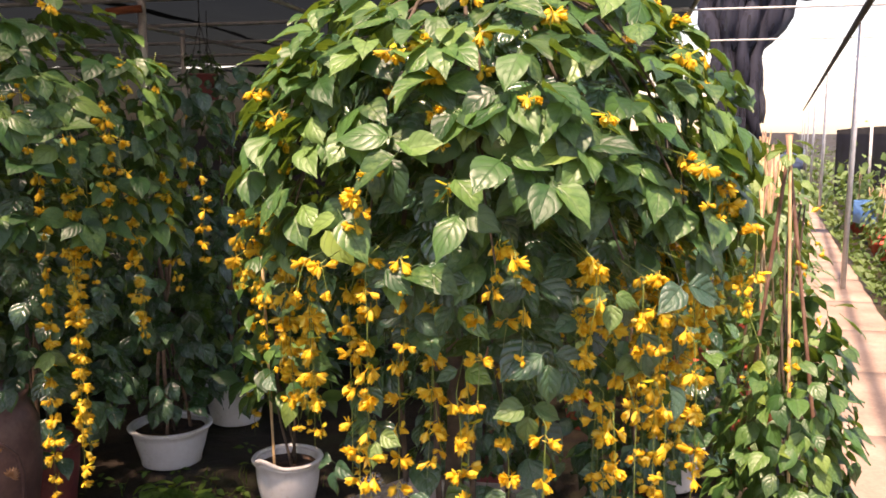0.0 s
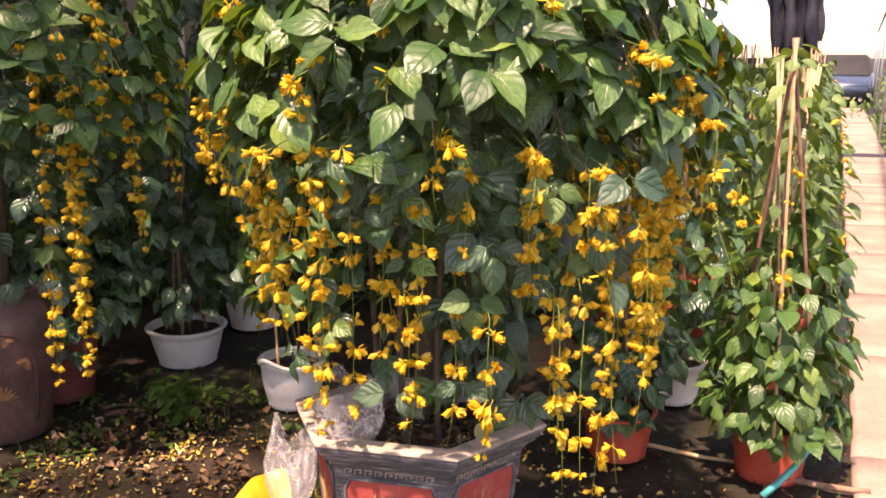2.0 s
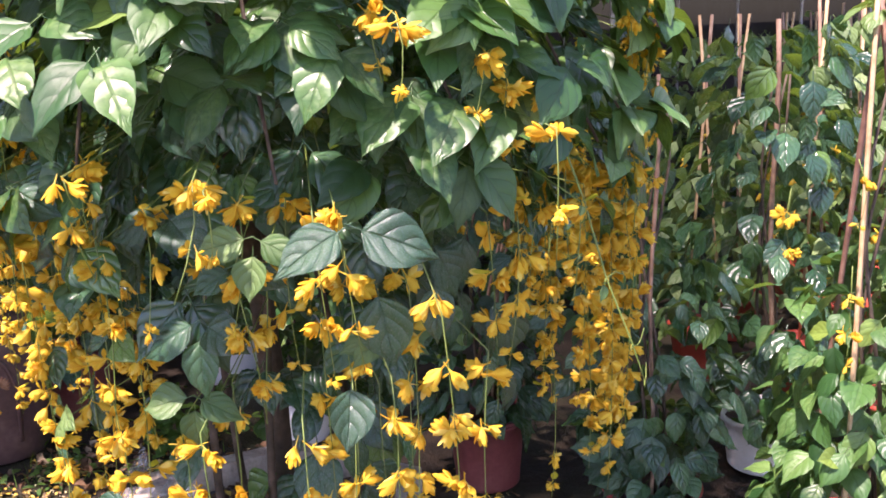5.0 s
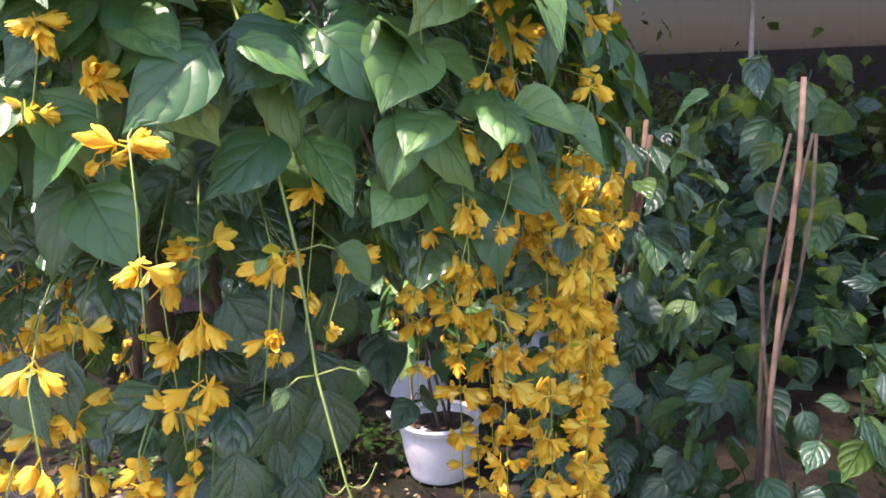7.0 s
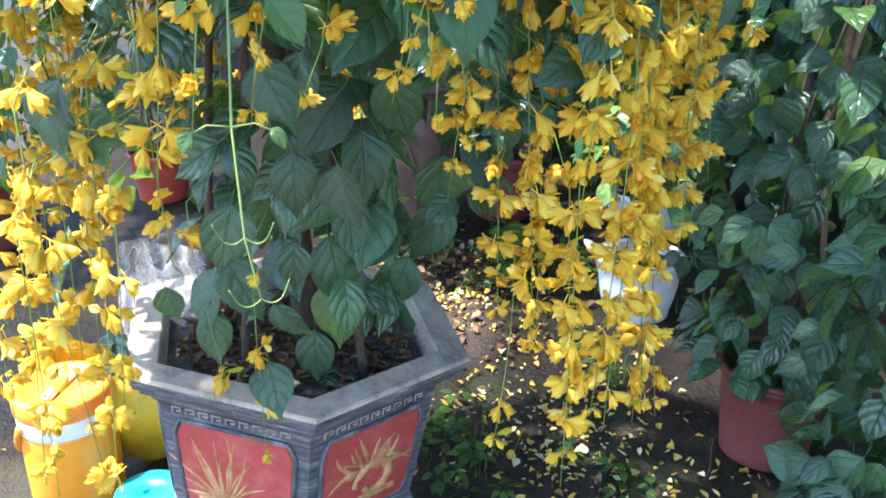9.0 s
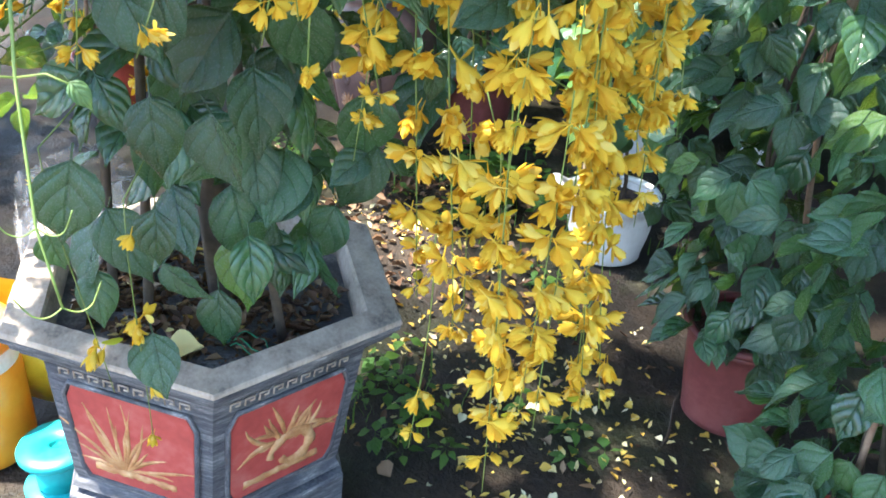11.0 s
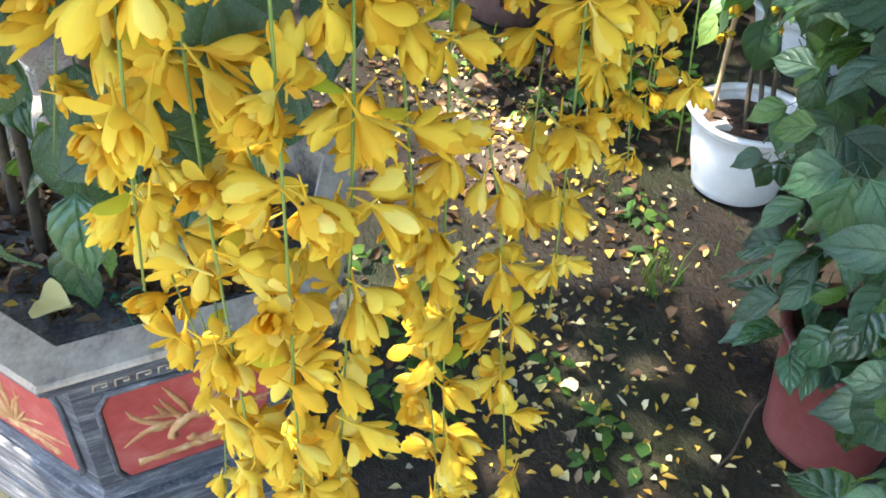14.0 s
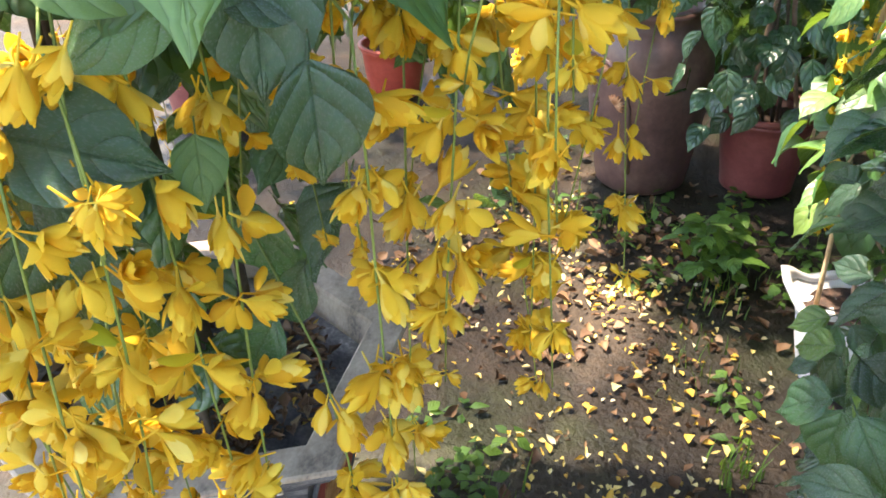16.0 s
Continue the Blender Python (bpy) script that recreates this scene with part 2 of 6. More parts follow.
PIPE = surface("galvanised_pipe", [(0.0, (0.38, 0.38, 0.37)), (0.5, (0.55, 0.55, 0.54)), (1.0, (0.68, 0.67, 0.65))], 12, 0.5, 0.1, 0.003, metal=0.2)
ORANGE = surface("orange_plastic", [(0.0, (0.72, 0.20, 0.02)), (0.5, (0.82, 0.29, 0.03)), (1.0, (0.86, 0.36, 0.06))], 5, 0.35, 0.05, 0.003)
AMBER = surface("amber_plastic", [(0.0, (0.66, 0.22, 0.012)), (0.5, (0.78, 0.30, 0.02)), (1.0, (0.82, 0.36, 0.04))], 5, 0.35, 0.05, 0.003)
YELLOW = surface("yellow_bag_film", [(0.0, (0.58, 0.36, 0.02)), (0.5, (0.74, 0.50, 0.03)), (1.0, (0.80, 0.58, 0.08))], 9, 0.35, 0.3, 0.01)
TEAL = surface("teal_plastic", [(0.0, (0.01, 0.22, 0.22)), (0.5, (0.02, 0.36, 0.36)), (1.0, (0.05, 0.46, 0.44))], 6, 0.4, 0.05, 0.003)
BLUE = surface("blue_plastic", [(0.0, (0.08, 0.24, 0.48)), (1.0, (0.18, 0.40, 0.66))], 3, 0.5, 0.05, 0.003)
CARPAINT = surface("dark_car_paint", [(0.0, (0.03, 0.05, 0.09)), (1.0, (0.06, 0.09, 0.15))], 3, 0.3, 0.02, 0.002)
RUBBER = surface("black_rubber", [(0.0, (0.012, 0.012, 0.012)), (1.0, (0.03, 0.03, 0.03))], 8, 0.8, 0.1, 0.003)
RUST = surface("red_oxide_pipe", [(0.0, (0.22, 0.06, 0.03)), (1.0, (0.42, 0.13, 0.06))], 15, 0.7, 0.2, 0.003)


def net_material(name, colour, open_share):
    """Woven shade cloth: fine threads with gaps."""
    m, t, b = mat(name)
    b.inputs["Base Color"].default_value = (*colour, 1)
    b.inputs["Roughness"].default_value = 0.85
    b.inputs["Specular IOR Level"].default_value = 0.15
    n = nd(t, "ShaderNodeTexNoise", Scale=5.0, Detail=4.0)
    t.links.new(ramp(t, n.outputs[0], [(0.3, tuple(c * 0.6 for c in colour)), (0.7, tuple(c * 1.5 for c in colour))]), b.inputs["Base Color"])
    tr = t.nodes.new("ShaderNodeBsdfTransparent")
    mx = t.nodes.new("ShaderNodeMixShader")
    mx.inputs[0].default_value = open_share
    t.links.new(b.outputs[0], mx.inputs[1])
    t.links.new(tr.outputs[0], mx.inputs[2])
    t.links.new(mx.outputs[0], t.nodes["Material Output"].inputs[0])
    return m


NET = net_material("black_shade_net", (0.008, 0.009, 0.012), 0.02)
# for the added unseen widths only; openness set by the brightness wanted below
UNSEEN_NET = net_material("unseen_shade_net", (0.012, 0.013, 0.017), 0.32)
FOLD_NET = net_material("folded_shade_net", (0.035, 0.038, 0.055), 0.12)
NETWALL = net_material("dark_net_wall", (0.008, 0.009, 0.015), 0.03)


def film_material():
    """Thin clear film: mostly see-through, milky and glossy along its creases."""
    m, t, b = mat("clear_film")
    b.inputs["Base Color"].default_value = (0.88, 0.88, 0.88, 1)
    b.inputs["Roughness"].default_value = 0.16
    b.inputs["Specular IOR Level"].default_value = 0.8
    n = nd(t, "ShaderNodeTexNoise", Scale=4.0, Detail=1.0, Distortion=0.6)
    ridge = math_node(t, 'ABSOLUTE', math_node(t, 'SUBTRACT', n.outputs[0], 0.5))
    bumped(t, b, ridge, 0.12, 0.01)
    tr = t.nodes.new("ShaderNodeBsdfTransparent")
    mx = t.nodes.new("ShaderNodeMixShader")
    t.links.new(ramp(t, ridge, [(0.0, (0.62,) * 3), (0.05, (0.80,) * 3), (0.2, (0.90,) * 3)]), mx.inputs[0])
    t.links.new(b.outputs[0], mx.inputs[1])
    t.links.new(tr.outputs[0], mx.inputs[2])
    t.links.new(mx.outputs[0], t.nodes["Material Output"].inputs[0])
    return m


FILM = film_material()


# ---- building helpers ----
def raw_mesh(name, verts, faces, uv=None, smooth=True):
    """A mesh from arrays; faces is an (n, k) array of one k."""
    me = bpy.data.meshes.new(name)
    verts, faces = np.asarray(verts, np.float32), np.asarray(faces, np.int32)
    k = faces.shape[1]
    me.vertices.add(len(verts))
    me.vertices.foreach_set("co", verts.ravel())
    me.loops.add(faces.size)
    me.loops.foreach_set("vertex_index", faces.ravel())
    me.polygons.add(len(faces))
    me.polygons.foreach_set("loop_start", np.arange(0, faces.size, k, dtype=np.int32))
    me.polygons.foreach_set("use_smooth", np.full(len(faces), smooth))
    if uv is not None:
        layer = me.uv_layers.new(name="UVMap")
        layer.data.foreach_set("uv", np.asarray(uv, np.float32)[faces.ravel()].ravel())
    me.update()
    return me


def batch(name, parts):
    """One mesh out of many placed templates: parts is a list of (template, (n,4,4) poses)."""
    vs, fs, us, base = [], [], [], 0
    for (v, f, u), ms in parts:
        ms = np.asarray(ms, float)
        if not len(ms):
            continue
        p = np.einsum('nij,vj->nvi', ms[:, :3, :3], v) + ms[:, None, :3, 3]
        vs.append(p.reshape(-1, 3))
        fs.append((f[None] + (np.arange(len(ms)) * len(v))[:, None, None]).reshape(-1, f.shape[1]) + base)
        us.append(np.tile(u, (len(ms), 1)))
        base += len(ms) * len(v)
    return raw_mesh(name, np.concatenate(vs), np.concatenate(fs), np.concatenate(us))


def obj(name, me, material, parent=None, label="", m=None):
    ob = new(name, me)
    if material and not me.materials:
        me.materials.append(material)
    if m is not None:
        ob.matrix_basis = m
    if parent:
        ob.parent = parent
    if label:
        tagged(ob, label)
    return ob


def part(name, bm, material, parent, label="", smooth=True):
    me = bpy.data.meshes.new(name)
    bmesh.ops.recalc_face_normals(bm, faces=bm.faces)
    bm.to_mesh(me)
    bm.free()
    for p in me.polygons:
        p.use_smooth = smooth
    return obj(name, me, material, parent, label)


def empty(name, label, category, at=(0, 0, 0), turn=0.0, group="", kind=""):
    ob = new(name)
    ob.empty_display_size = 0.1
    ob.matrix_world = pose(*at, 0, 0, turn)
    return tagged(ob, label, category, group, kind)


def tube(bm, pts, radii, sides=6, caps=True):
    pts = [Vector(p) for p in pts]
    radii = radii if isinstance(radii, (list, tuple)) else [radii] * len(pts)
    rings = []
    side = None
    for i, p in enumerate(pts):
        d = (pts[min(i + 1, len(pts) - 1)] - pts[max(i - 1, 0)]).normalized()
        if side is None:
            side = d.cross(Vector((0.31, 0.95, 0.05))).normalized()
        side = (side - d * side.dot(d)).normalized()
        other = d.cross(side)
        rings.append([bm.verts.new(p + (side * math.cos(a) + other * math.sin(a)) * radii[i]) for a in (2 * math.pi * k / sides for k in range(sides))])
    for a, b in zip(rings, rings[1:]):
        for k in range(sides):
            bm.faces.new((a[k], a[(k + 1) % sides], b[(k + 1) % sides], b[k]))
    if caps:
        bm.faces.new(rings[0][::-1])
        bm.faces.new(rings[-1])


def lathe(profile, sides=40, wobble=0.0, bm=None):
    """Turn (radius, height) points about the z axis."""
    bm = bm or bmesh.new()
    rings = []
    for r, z in profile:
        rings.append([bm.verts.new((r * math.cos(a) * (1 + wobble * math.sin(2 * a + 9 * z)), r * math.sin(a) * (1 + wobble * math.cos(3 * a)), z))
                      for a in (2 * math.pi * k / sides for k in range(sides))])
    for a, b in zip(rings, rings[1:]):
        for k in range(sides):
            bm.faces.new((a[k], a[(k + 1) % sides], b[(k + 1) % sides], b[k]))
    bm.faces.new(rings[0][::-1])
    bm.faces.new(rings[-1])
    return bm


def box(bm, lo, hi):
    vs = [bm.verts.new((x, y, z)) for x in (lo[0], hi[0]) for y in (lo[1], hi[1]) for z in (lo[2], hi[2])]
    for f in ((0, 1, 3, 2), (4, 6, 7, 5), (0, 4, 5, 1), (2, 3, 7, 6), (0, 2, 6, 4), (1, 5, 7, 3)):
        bm.faces.new([vs[i] for i in f])


rng = np.random.default_rng(7)


def frame_of(at, tip, normal, size, width=1.0):
    """Pose of a leaf: y along the tip, z along the normal."""
    y = np.asarray(tip, float)
    y = y / np.linalg.norm(y)
    n = np.asarray(normal, float)
    n = n - y * (n @ y)
    n = n / (np.linalg.norm(n) + 1e-9)
    x = np.cross(y, n)
    m = np.eye(4)
    m[:3, 0], m[:3, 1], m[:3, 2], m[:3, 3] = x * size * width, y * size, n * size, at
    return m


def blade(cols, rows, wide=0.34, droop=0.22, fold=0.10, curl=0.0, ripple=0.012, stalk=0.22, seed=0):
    """A leaf 1 long: ovate, with a drawn-out tip, a folded midrib and a thin stalk."""
    r = np.random.default_rng(seed)
    vs, us, fs = [], [], []
    v = np.linspace(0, 1, rows + 1)
    prof = wide * (np.sin(np.pi * np.clip(v, 0, 1) ** 0.68) ** 0.80) * np.clip((1 - v) / 0.32, 0.001, 1) ** 0.55
    prof[0], prof[-1] = 0.02, 0.004
    for j, t in enumerate(v):
        for i, u in enumerate(np.linspace(-1, 1, cols + 1)):
            x = u * prof[j]
            z = fold * abs(u) * prof[j] / wide - droop * t * t - curl * u * u * prof[j] + ripple * math.sin(9 * t + 2.5 * u + seed) * abs(u)
            z -= 0.05 * abs(u) ** 3 * r.uniform(0.3, 1.2)
            vs.append((x, t, z))
            us.append((0.5 + 0.5 * u, t))
    for j in range(rows):
        for i in range(cols):
            a = j * (cols + 1) + i
            fs.append((a, a + 1, a + cols + 2, a + cols + 1))
    n = len(vs)
    for y, z in ((-stalk, 0.05), (0.02, -0.004)):
        for x, dz in ((-0.012, 0), (0.012, 0), (0.0, -0.02)):
            vs.append((x, y, z + dz))
            us.append((0.5, 0.02))
    for a, b in ((0, 1), (1, 2), (2, 0)):
        fs.append((n + a, n + b, n + 3 + b, n + 3 + a))
    return np.array(vs), np.array(fs), np.array(us)


HERO = [blade(6, 10, 0.36, 0.16, 0.12, 0.0, 0.018, seed=1), blade(6, 10, 0.33, 0.34, 0.05, 0.30, 0.026, seed=2),
        blade(6, 10, 0.38, 0.08, 0.18, -0.1, 0.022, seed=3), blade(6, 10, 0.32, 0.26, 0.16, 0.15, 0.02, seed=4)]
LOW = [blade(2, 7, 0.36, 0.16, 0.12, seed=1), blade(2, 7, 0.33, 0.32, 0.05, 0.2, seed=2), blade(2, 7, 0.34, 0.2, 0.18, seed=3)]
TINY = [blade(2, 3, 0.36, 0.2, 0.1, seed=5), blade(2, 3, 0.3, 0.28, 0.05, seed=6)]


def petal(length, width, angle, start, curl, rows=4):
    """A rounded, spoon-shaped lobe that leaves the flower's axis at an angle and cups along its middle."""
    vs, us, fs = [], [], []
    steps = [0, 0.3, 0.62, 0.84, 0.95, 1.0] if rows < 6 else [0, 0.15, 0.32, 0.5, 0.68, 0.84, 0.95, 1.0]
    rows = len(steps) - 1
    for j, t in enumerate(steps):
        w = width * (0.26 + 0.74 * math.sin(math.pi * 0.5 * min(1, t * 1.45))) * (1 if t < 0.55 else max(0.10, 1 - ((t - 0.55) / 0.45) ** 2) ** 0.62)
        a = angle + curl * t
        rad, z = 0.0022 + length * t * math.sin(a), start - length * t * math.cos(a)
        for u in (-1, 0, 1):
            lift = 0.27 * w if u == 0 else 0.0
            vs.append((rad + lift * math.cos(a), u * w / 2, z + lift * math.sin(a)))
            us.append((0.5 + 0.5 * u, t))
    for j in range(rows):
        for i in range(2):
            a = j * 3 + i
            fs.append((a, a + 1, a + 4, a + 3))
    return np.array(vs), np.array(fs), np.array(us)


def flower(seed):
    """A hanging yellow bell: a short neck and two close tiers of overlapping pointed lobes, now and then with a loose lobe."""
    r = np.random.default_rng(seed)
    vs, fs, us, n = [], [], [], 0

    def add(v, f, u):
        nonlocal n
        vs.append(v), us.append(u), fs.append(f + n)
        n += len(v)

    def turned(a):
        return np.array([[math.cos(a), -math.sin(a), 0], [math.sin(a), math.cos(a), 0], [0, 0, 1]])
    ring = [(math.cos(a), math.sin(a)) for a in np.arange(5) * 2 * math.pi / 5]
    tv = np.array([(c * rr, s * rr, z) for rr, z in ((0.0007, 0.022), (0.0011, 0.007), (0.0046, -0.004)) for c, s in ring])
    tf = np.array([(k * 5 + i, k * 5 + (i + 1) % 5, k * 5 + 5 + (i + 1) % 5, k * 5 + 5 + i) for k in range(2) for i in range(5)])
    add(tv, tf, np.full((15, 2), 0.4))
    side = r.uniform(0, 6.28)
    for count, start, a0, ln, wd in ((8, 0.003, 0.40, 0.0245, 0.0110), (6, 0.000, 0.20, 0.0280, 0.0098)):
        for k in range(count):
            if r.uniform() < 0.06:
                continue
            v, f, u = petal(ln * r.uniform(0.82, 1.12), wd * r.uniform(0.85, 1.15), a0 * r.uniform(0.7, 1.3), start + r.uniform(-0.0015, 0.0015), r.uniform(-0.28, 0.16))
            add(v @ turned(side + k * 2 * math.pi / count + start * 90 + r.uniform(-0.25, 0.25)).T, f, u)
    for k in range(int(r.integers(0, 2))):
        v, f, u = petal(r.uniform(0.018, 0.024), r.uniform(0.012, 0.016), r.uniform(0.95, 1.6), 0.004, r.uniform(-0.1, 0.4))
        add(v @ turned(side + k * math.pi + r.uniform(-0.6, 0.6)).T, f, u)
    return np.concatenate(vs), np.concatenate(fs), np.concatenate(us)


def bract_blade():
    v, f, u = petal(1.0, 0.66, 1.42, 0.0, 0.25, 7)
    return v[:, [1, 0, 2]], f[:, ::-1], u


BRACT = bract_blade()
FLOWERS = [flower(s) for s in (11, 12, 13, 14, 15, 16)]
FLOWER_MESH = [raw_mesh("flower", *f) for f in FLOWERS]
for me in FLOWER_MESH:
    me.materials.append(PETAL)


def leaf_set(material):
    out = []
    for f in HERO:
        me = raw_mesh("leaf", *f)
        me.materials.append(material)
        out.append(me)
    return out


def matrix(m):
    return Matrix([list(map(float, row)) for row in m])


# ---- setting: ground, path, roofs ----
def spread(lo, hi, near_lo, near_hi, n):
    inner = np.linspace(near_lo, near_hi, n)
    out_lo = near_lo - np.geomspace(0.3, near_lo - lo, 14)[::-1]
    out_hi = near_hi + np.geomspace(0.3, hi - near_hi, 14)
    return np.concatenate([out_lo, inner, out_hi])


def ground_height(x, y):
    k = max(0.0, 1 - max(0.0, abs(x + 0.2) - 2.0) / 1.0) * max(0.0, 1 - max(0.0, abs(y - 3.2) - 2.4) / 1.0)
    h = 0.014 * noise.noise(Vector((x * 1.6, y * 1.6, 0))) + 0.008 * noise.noise(Vector((x * 6, y * 6, 3))) + 0.004 * noise.noise(Vector((x * 17, y * 17, 5)))
    return k * h - 0.004


def build_ground():
    xs, ys = spread(-400, 400, -3.0, 2.8, 150), spread(-400, 400, 0.4, 6.4, 150)
    v = [(x, y, ground_height(x, y)) for y in ys for x in xs]
    w = len(xs)
    f = [(j * w + i, j * w + i + 1, (j + 1) * w + i + 1, (j + 1) * w + i) for j in range(len(ys) - 1) for i in range(w - 1)]
    tagged(obj("ground", raw_mesh("ground", v, f), SOIL), "dark damp soil ground with patches of moss", "ground", kind="structure")


build_ground()


def lerp(a, b, t):
    return a + (b - a) * t


def path_left(y):
    return 0.93 + 0.15 * y


def build_path():
    p = empty("path", "narrow sunlit sandy concrete path between plant rows", "path", kind="structure")
    y = -2.0
    k = 0
    while y < 44:
        y1 = y + (1.15 if y < 16 else 4.0)
        bm = bmesh.new()
        rows = []
        n = 6
        for j in range(n + 1):
            yy = lerp(y + 0.006, y1 - 0.006, j / n)
            a, wob = path_left(yy), 0.02 * noise.noise(Vector((yy * 2.3, 2, 0)))
            lift = 0.004 * math.sin(k * 2.1) + (0.0 if 0 < j < n else -0.005)
            rows.append([bm.verts.new((x, yy, z)) for x, z in ((a + wob, -0.03), (a + wob, 0.017 + lift), (a + 0.02 + wob, 0.024 + lift), (a + 0.27, 0.026 + lift), (a + 0.53 + wob, 0.024 + lift), (a + 0.55 + wob, 0.017 + lift), (a + 0.55 + wob, -0.03))])
        for u, w in zip(rows, rows[1:]):
            for i in range(6):
                bm.faces.new((u[i], u[i + 1], w[i + 1], w[i]))
        bm.faces.new(rows[0][::-1])
        bm.faces.new(rows[-1])
        part("slab", bm, CONCRETE, p)
        y = y1
        k += 1


build_path()


def sheet(name, fn, nu, nv, material, label, category):
    v = [fn(i / nu, j / nv) for j in range(nv + 1) for i in range(nu + 1)]
    f = [(j * (nu + 1) + i, j * (nu + 1) + i + 1, (j + 1) * (nu + 1) + i + 1, (j + 1) * (nu + 1) + i) for j in range(nv) for i in range(nu)]
    return tagged(obj(name, raw_mesh(name, v, f), material), label, category, kind="structure")


def sag(x, y):
    return 0.05 * math.sin(x * 2.1 + y) + 0.04 * noise.noise(Vector((x * 1.3, y * 1.3, 1))) - 0.06 * abs(math.sin(y * 0.78))


# black shade net over the left bay and behind the large vine
# (its near widths are unseen additions for shade;
# their gap and notches are shaped to admit sun patches)
def sun_gap(x, side):
    open_here = max(0.0, 1 - ((x + 1.3) / 0.75) ** 2)
    return 2.10 + side * (0.01 + 0.15 * open_here + 0.03 * math.sin(x * 23) * open_here)


def net_near(u, v):
    x = lerp(-4, -0.32, u)
    y = lerp(0.5, sun_gap(x, -1), v)
    return x, y, 2.62 + sag(x, y)


def net_back(u, v):
    x = lerp(-4, -0.32, u)
    # edge cut back so that sun reaches the white pot and second vine
    sun_notch = max(0.0, 1 - ((x + 0.735) / 0.23) ** 6) * (0.36 + 0.03 * math.sin(x * 31)) + max(0.0, 1 - ((x + 1.40) / 0.36) ** 4) * (0.14 + 0.04 * math.sin(x * 37))
    y = lerp(sun_gap(x, 1), 3.0 - sun_notch, v)
    return x, y, 2.62 + sag(x, y)


# both near widths lie out of view, added to shade the left side
sheet("ceiling_net", net_near, 70, 8, UNSEEN_NET, "sagging black shade net overhead, continued unseen to shade plants", "shade net")
sheet("ceiling_net", net_back, 70, 8, UNSEEN_NET, "sagging black shade net overhead, continued unseen to shade plants", "shade net")
sheet("ceiling_net", lambda u, v: (lerp(-4, -0.32, u), lerp(2.96, 15.4, v), 2.63 + sag(lerp(-4, -0.32, u), lerp(2.96, 15.4, v))), 30, 40, NET,
      "sagging black shade net overhead, continued unseen to shade plants", "shade net")
sheet("ceiling_net", lambda u, v: (lerp(-14, -3.9, u), lerp(0.5, 15.4, v), 2.635 + sag(lerp(-14, -3.9, u), lerp(0.5, 15.4, v))), 30, 40, NET,
      "sagging black shade net overhead, continued unseen to shade plants", "shade net")
sheet("ceiling_net", lambda u, v: (lerp(-0.36, 1.25, u), lerp(5.15, 15.4, v), 2.60 + sag(lerp(-0.36, 1.25, u), lerp(5.2, 15.4, v))), 16, 30, NET,
      "sagging black shade net overhead, continued unseen to shade plants", "shade net")
# another unseen width, added to shade the plants and ground behind the planter
sheet("ceiling_net", lambda u, v: (lerp(-0.31, 0.78, u), lerp(2.58, 5.19, v), 2.61 + sag(lerp(-0.31, 0.78, u), lerp(2.58, 5.19, v))), 16, 20, UNSEEN_NET,
      "sagging black shade net overhead, continued unseen to shade plants", "shade net")
sheet("net_wall", lambda u, v: (lerp(-14, 2.6, u), 15.2 + 0.1 * math.sin(u * 60), lerp(0, 2.62 - 1.25 * min(1, max(0, (lerp(-14, 2.6, u) - 0.3) / 0.4)), v) + 0.05 * math.sin(u * 25) * v), 160, 6, NETWALL,
      "dark shade net wall hung from wires", "shade net")
sheet("net_wall", lambda u, v: (-14.0 + 0.1 * math.sin(u * 40), lerp(-2, 15.1, u), lerp(0, 2.6, v)), 60, 4, NETWALL,
      "dark shade net wall hung from wires", "shade net")
sheet("net_wall", lambda u, v: (lerp(5.2, 16, u), 21 + 0.15 * math.sin(u * 40), lerp(0, 1.45, v) + 0.08 * math.sin(u * 14) * v), 60, 5, NETWALL,
      "dark shade net wall hung from wires", "shade net")

def pole(name, a, b, radius, material, label, category, group=""):
    bm = bmesh.new()
    n = max(2, int((Vector(b) - Vector(a)).length / 1.5) + 1)
    tube(bm, [Vector(a).lerp(Vector(b), k / (n - 1)) for k in range(n)], radius, 8)
    return tagged(part(name, bm, material, None), label, category, group)


# pale posts beside the path with the ridge pipe and the cross wires
POSTS = [(2.63 + 1.26 * k, 8.94 + 7.12 * k) for k in range(-2, 6)]
for x, y in POSTS:
    if y > 5.5:
        pole("post", (x, y, -0.1), (x + 0.03, y, 2.36), 0.024, PIPE, "slim pale galvanised steel post beside path", "post", "posts beside the path")
pole("ridge_pipe", (POSTS[0][0], POSTS[0][1], 2.38), (POSTS[-1][0], POSTS[-1][1], 2.38), 0.028, RUBBER, "dark ridge pipe carried by posts", "pipe")
for k in range(12):
    y = 5.6 + k * 2.6
    pole("cross_wire", (-0.2 + 0.15 * y - 2, y, 2.42), (14, y + 0.5, 2.46), 0.009, PIPE, "thin overhead wire across greenhouse", "wire", "overhead wires")
for k in range(6):
    x = 3.6 + 1.6 * k
    pole("post", (x + 2.2, 20.6, -0.1), (x + 2.2, 20.6, 1.6), 0.03, PIPE, "slim pale galvanised steel post before net", "post", "far posts")
for k in range(7):
    x = -3.2 + 0.85 * k
    pole("post", (x, 14.7, -0.1), (x, 14.7, 2.2), 0.022, PIPE, "slim pale galvanised steel post before net", "post", "far posts")
for x, y in ((-2.81, 6.6), (-4.4, 6.6), (-7.0, 6.6), (-1.75, 10.2), (-4.4, 10.2), (-7, 10.2)):
    pole("post", (x, y, -0.1), (x, y, 2.62), 0.03, PIPE, "pale steel post under shade net", "post", "posts under the net")
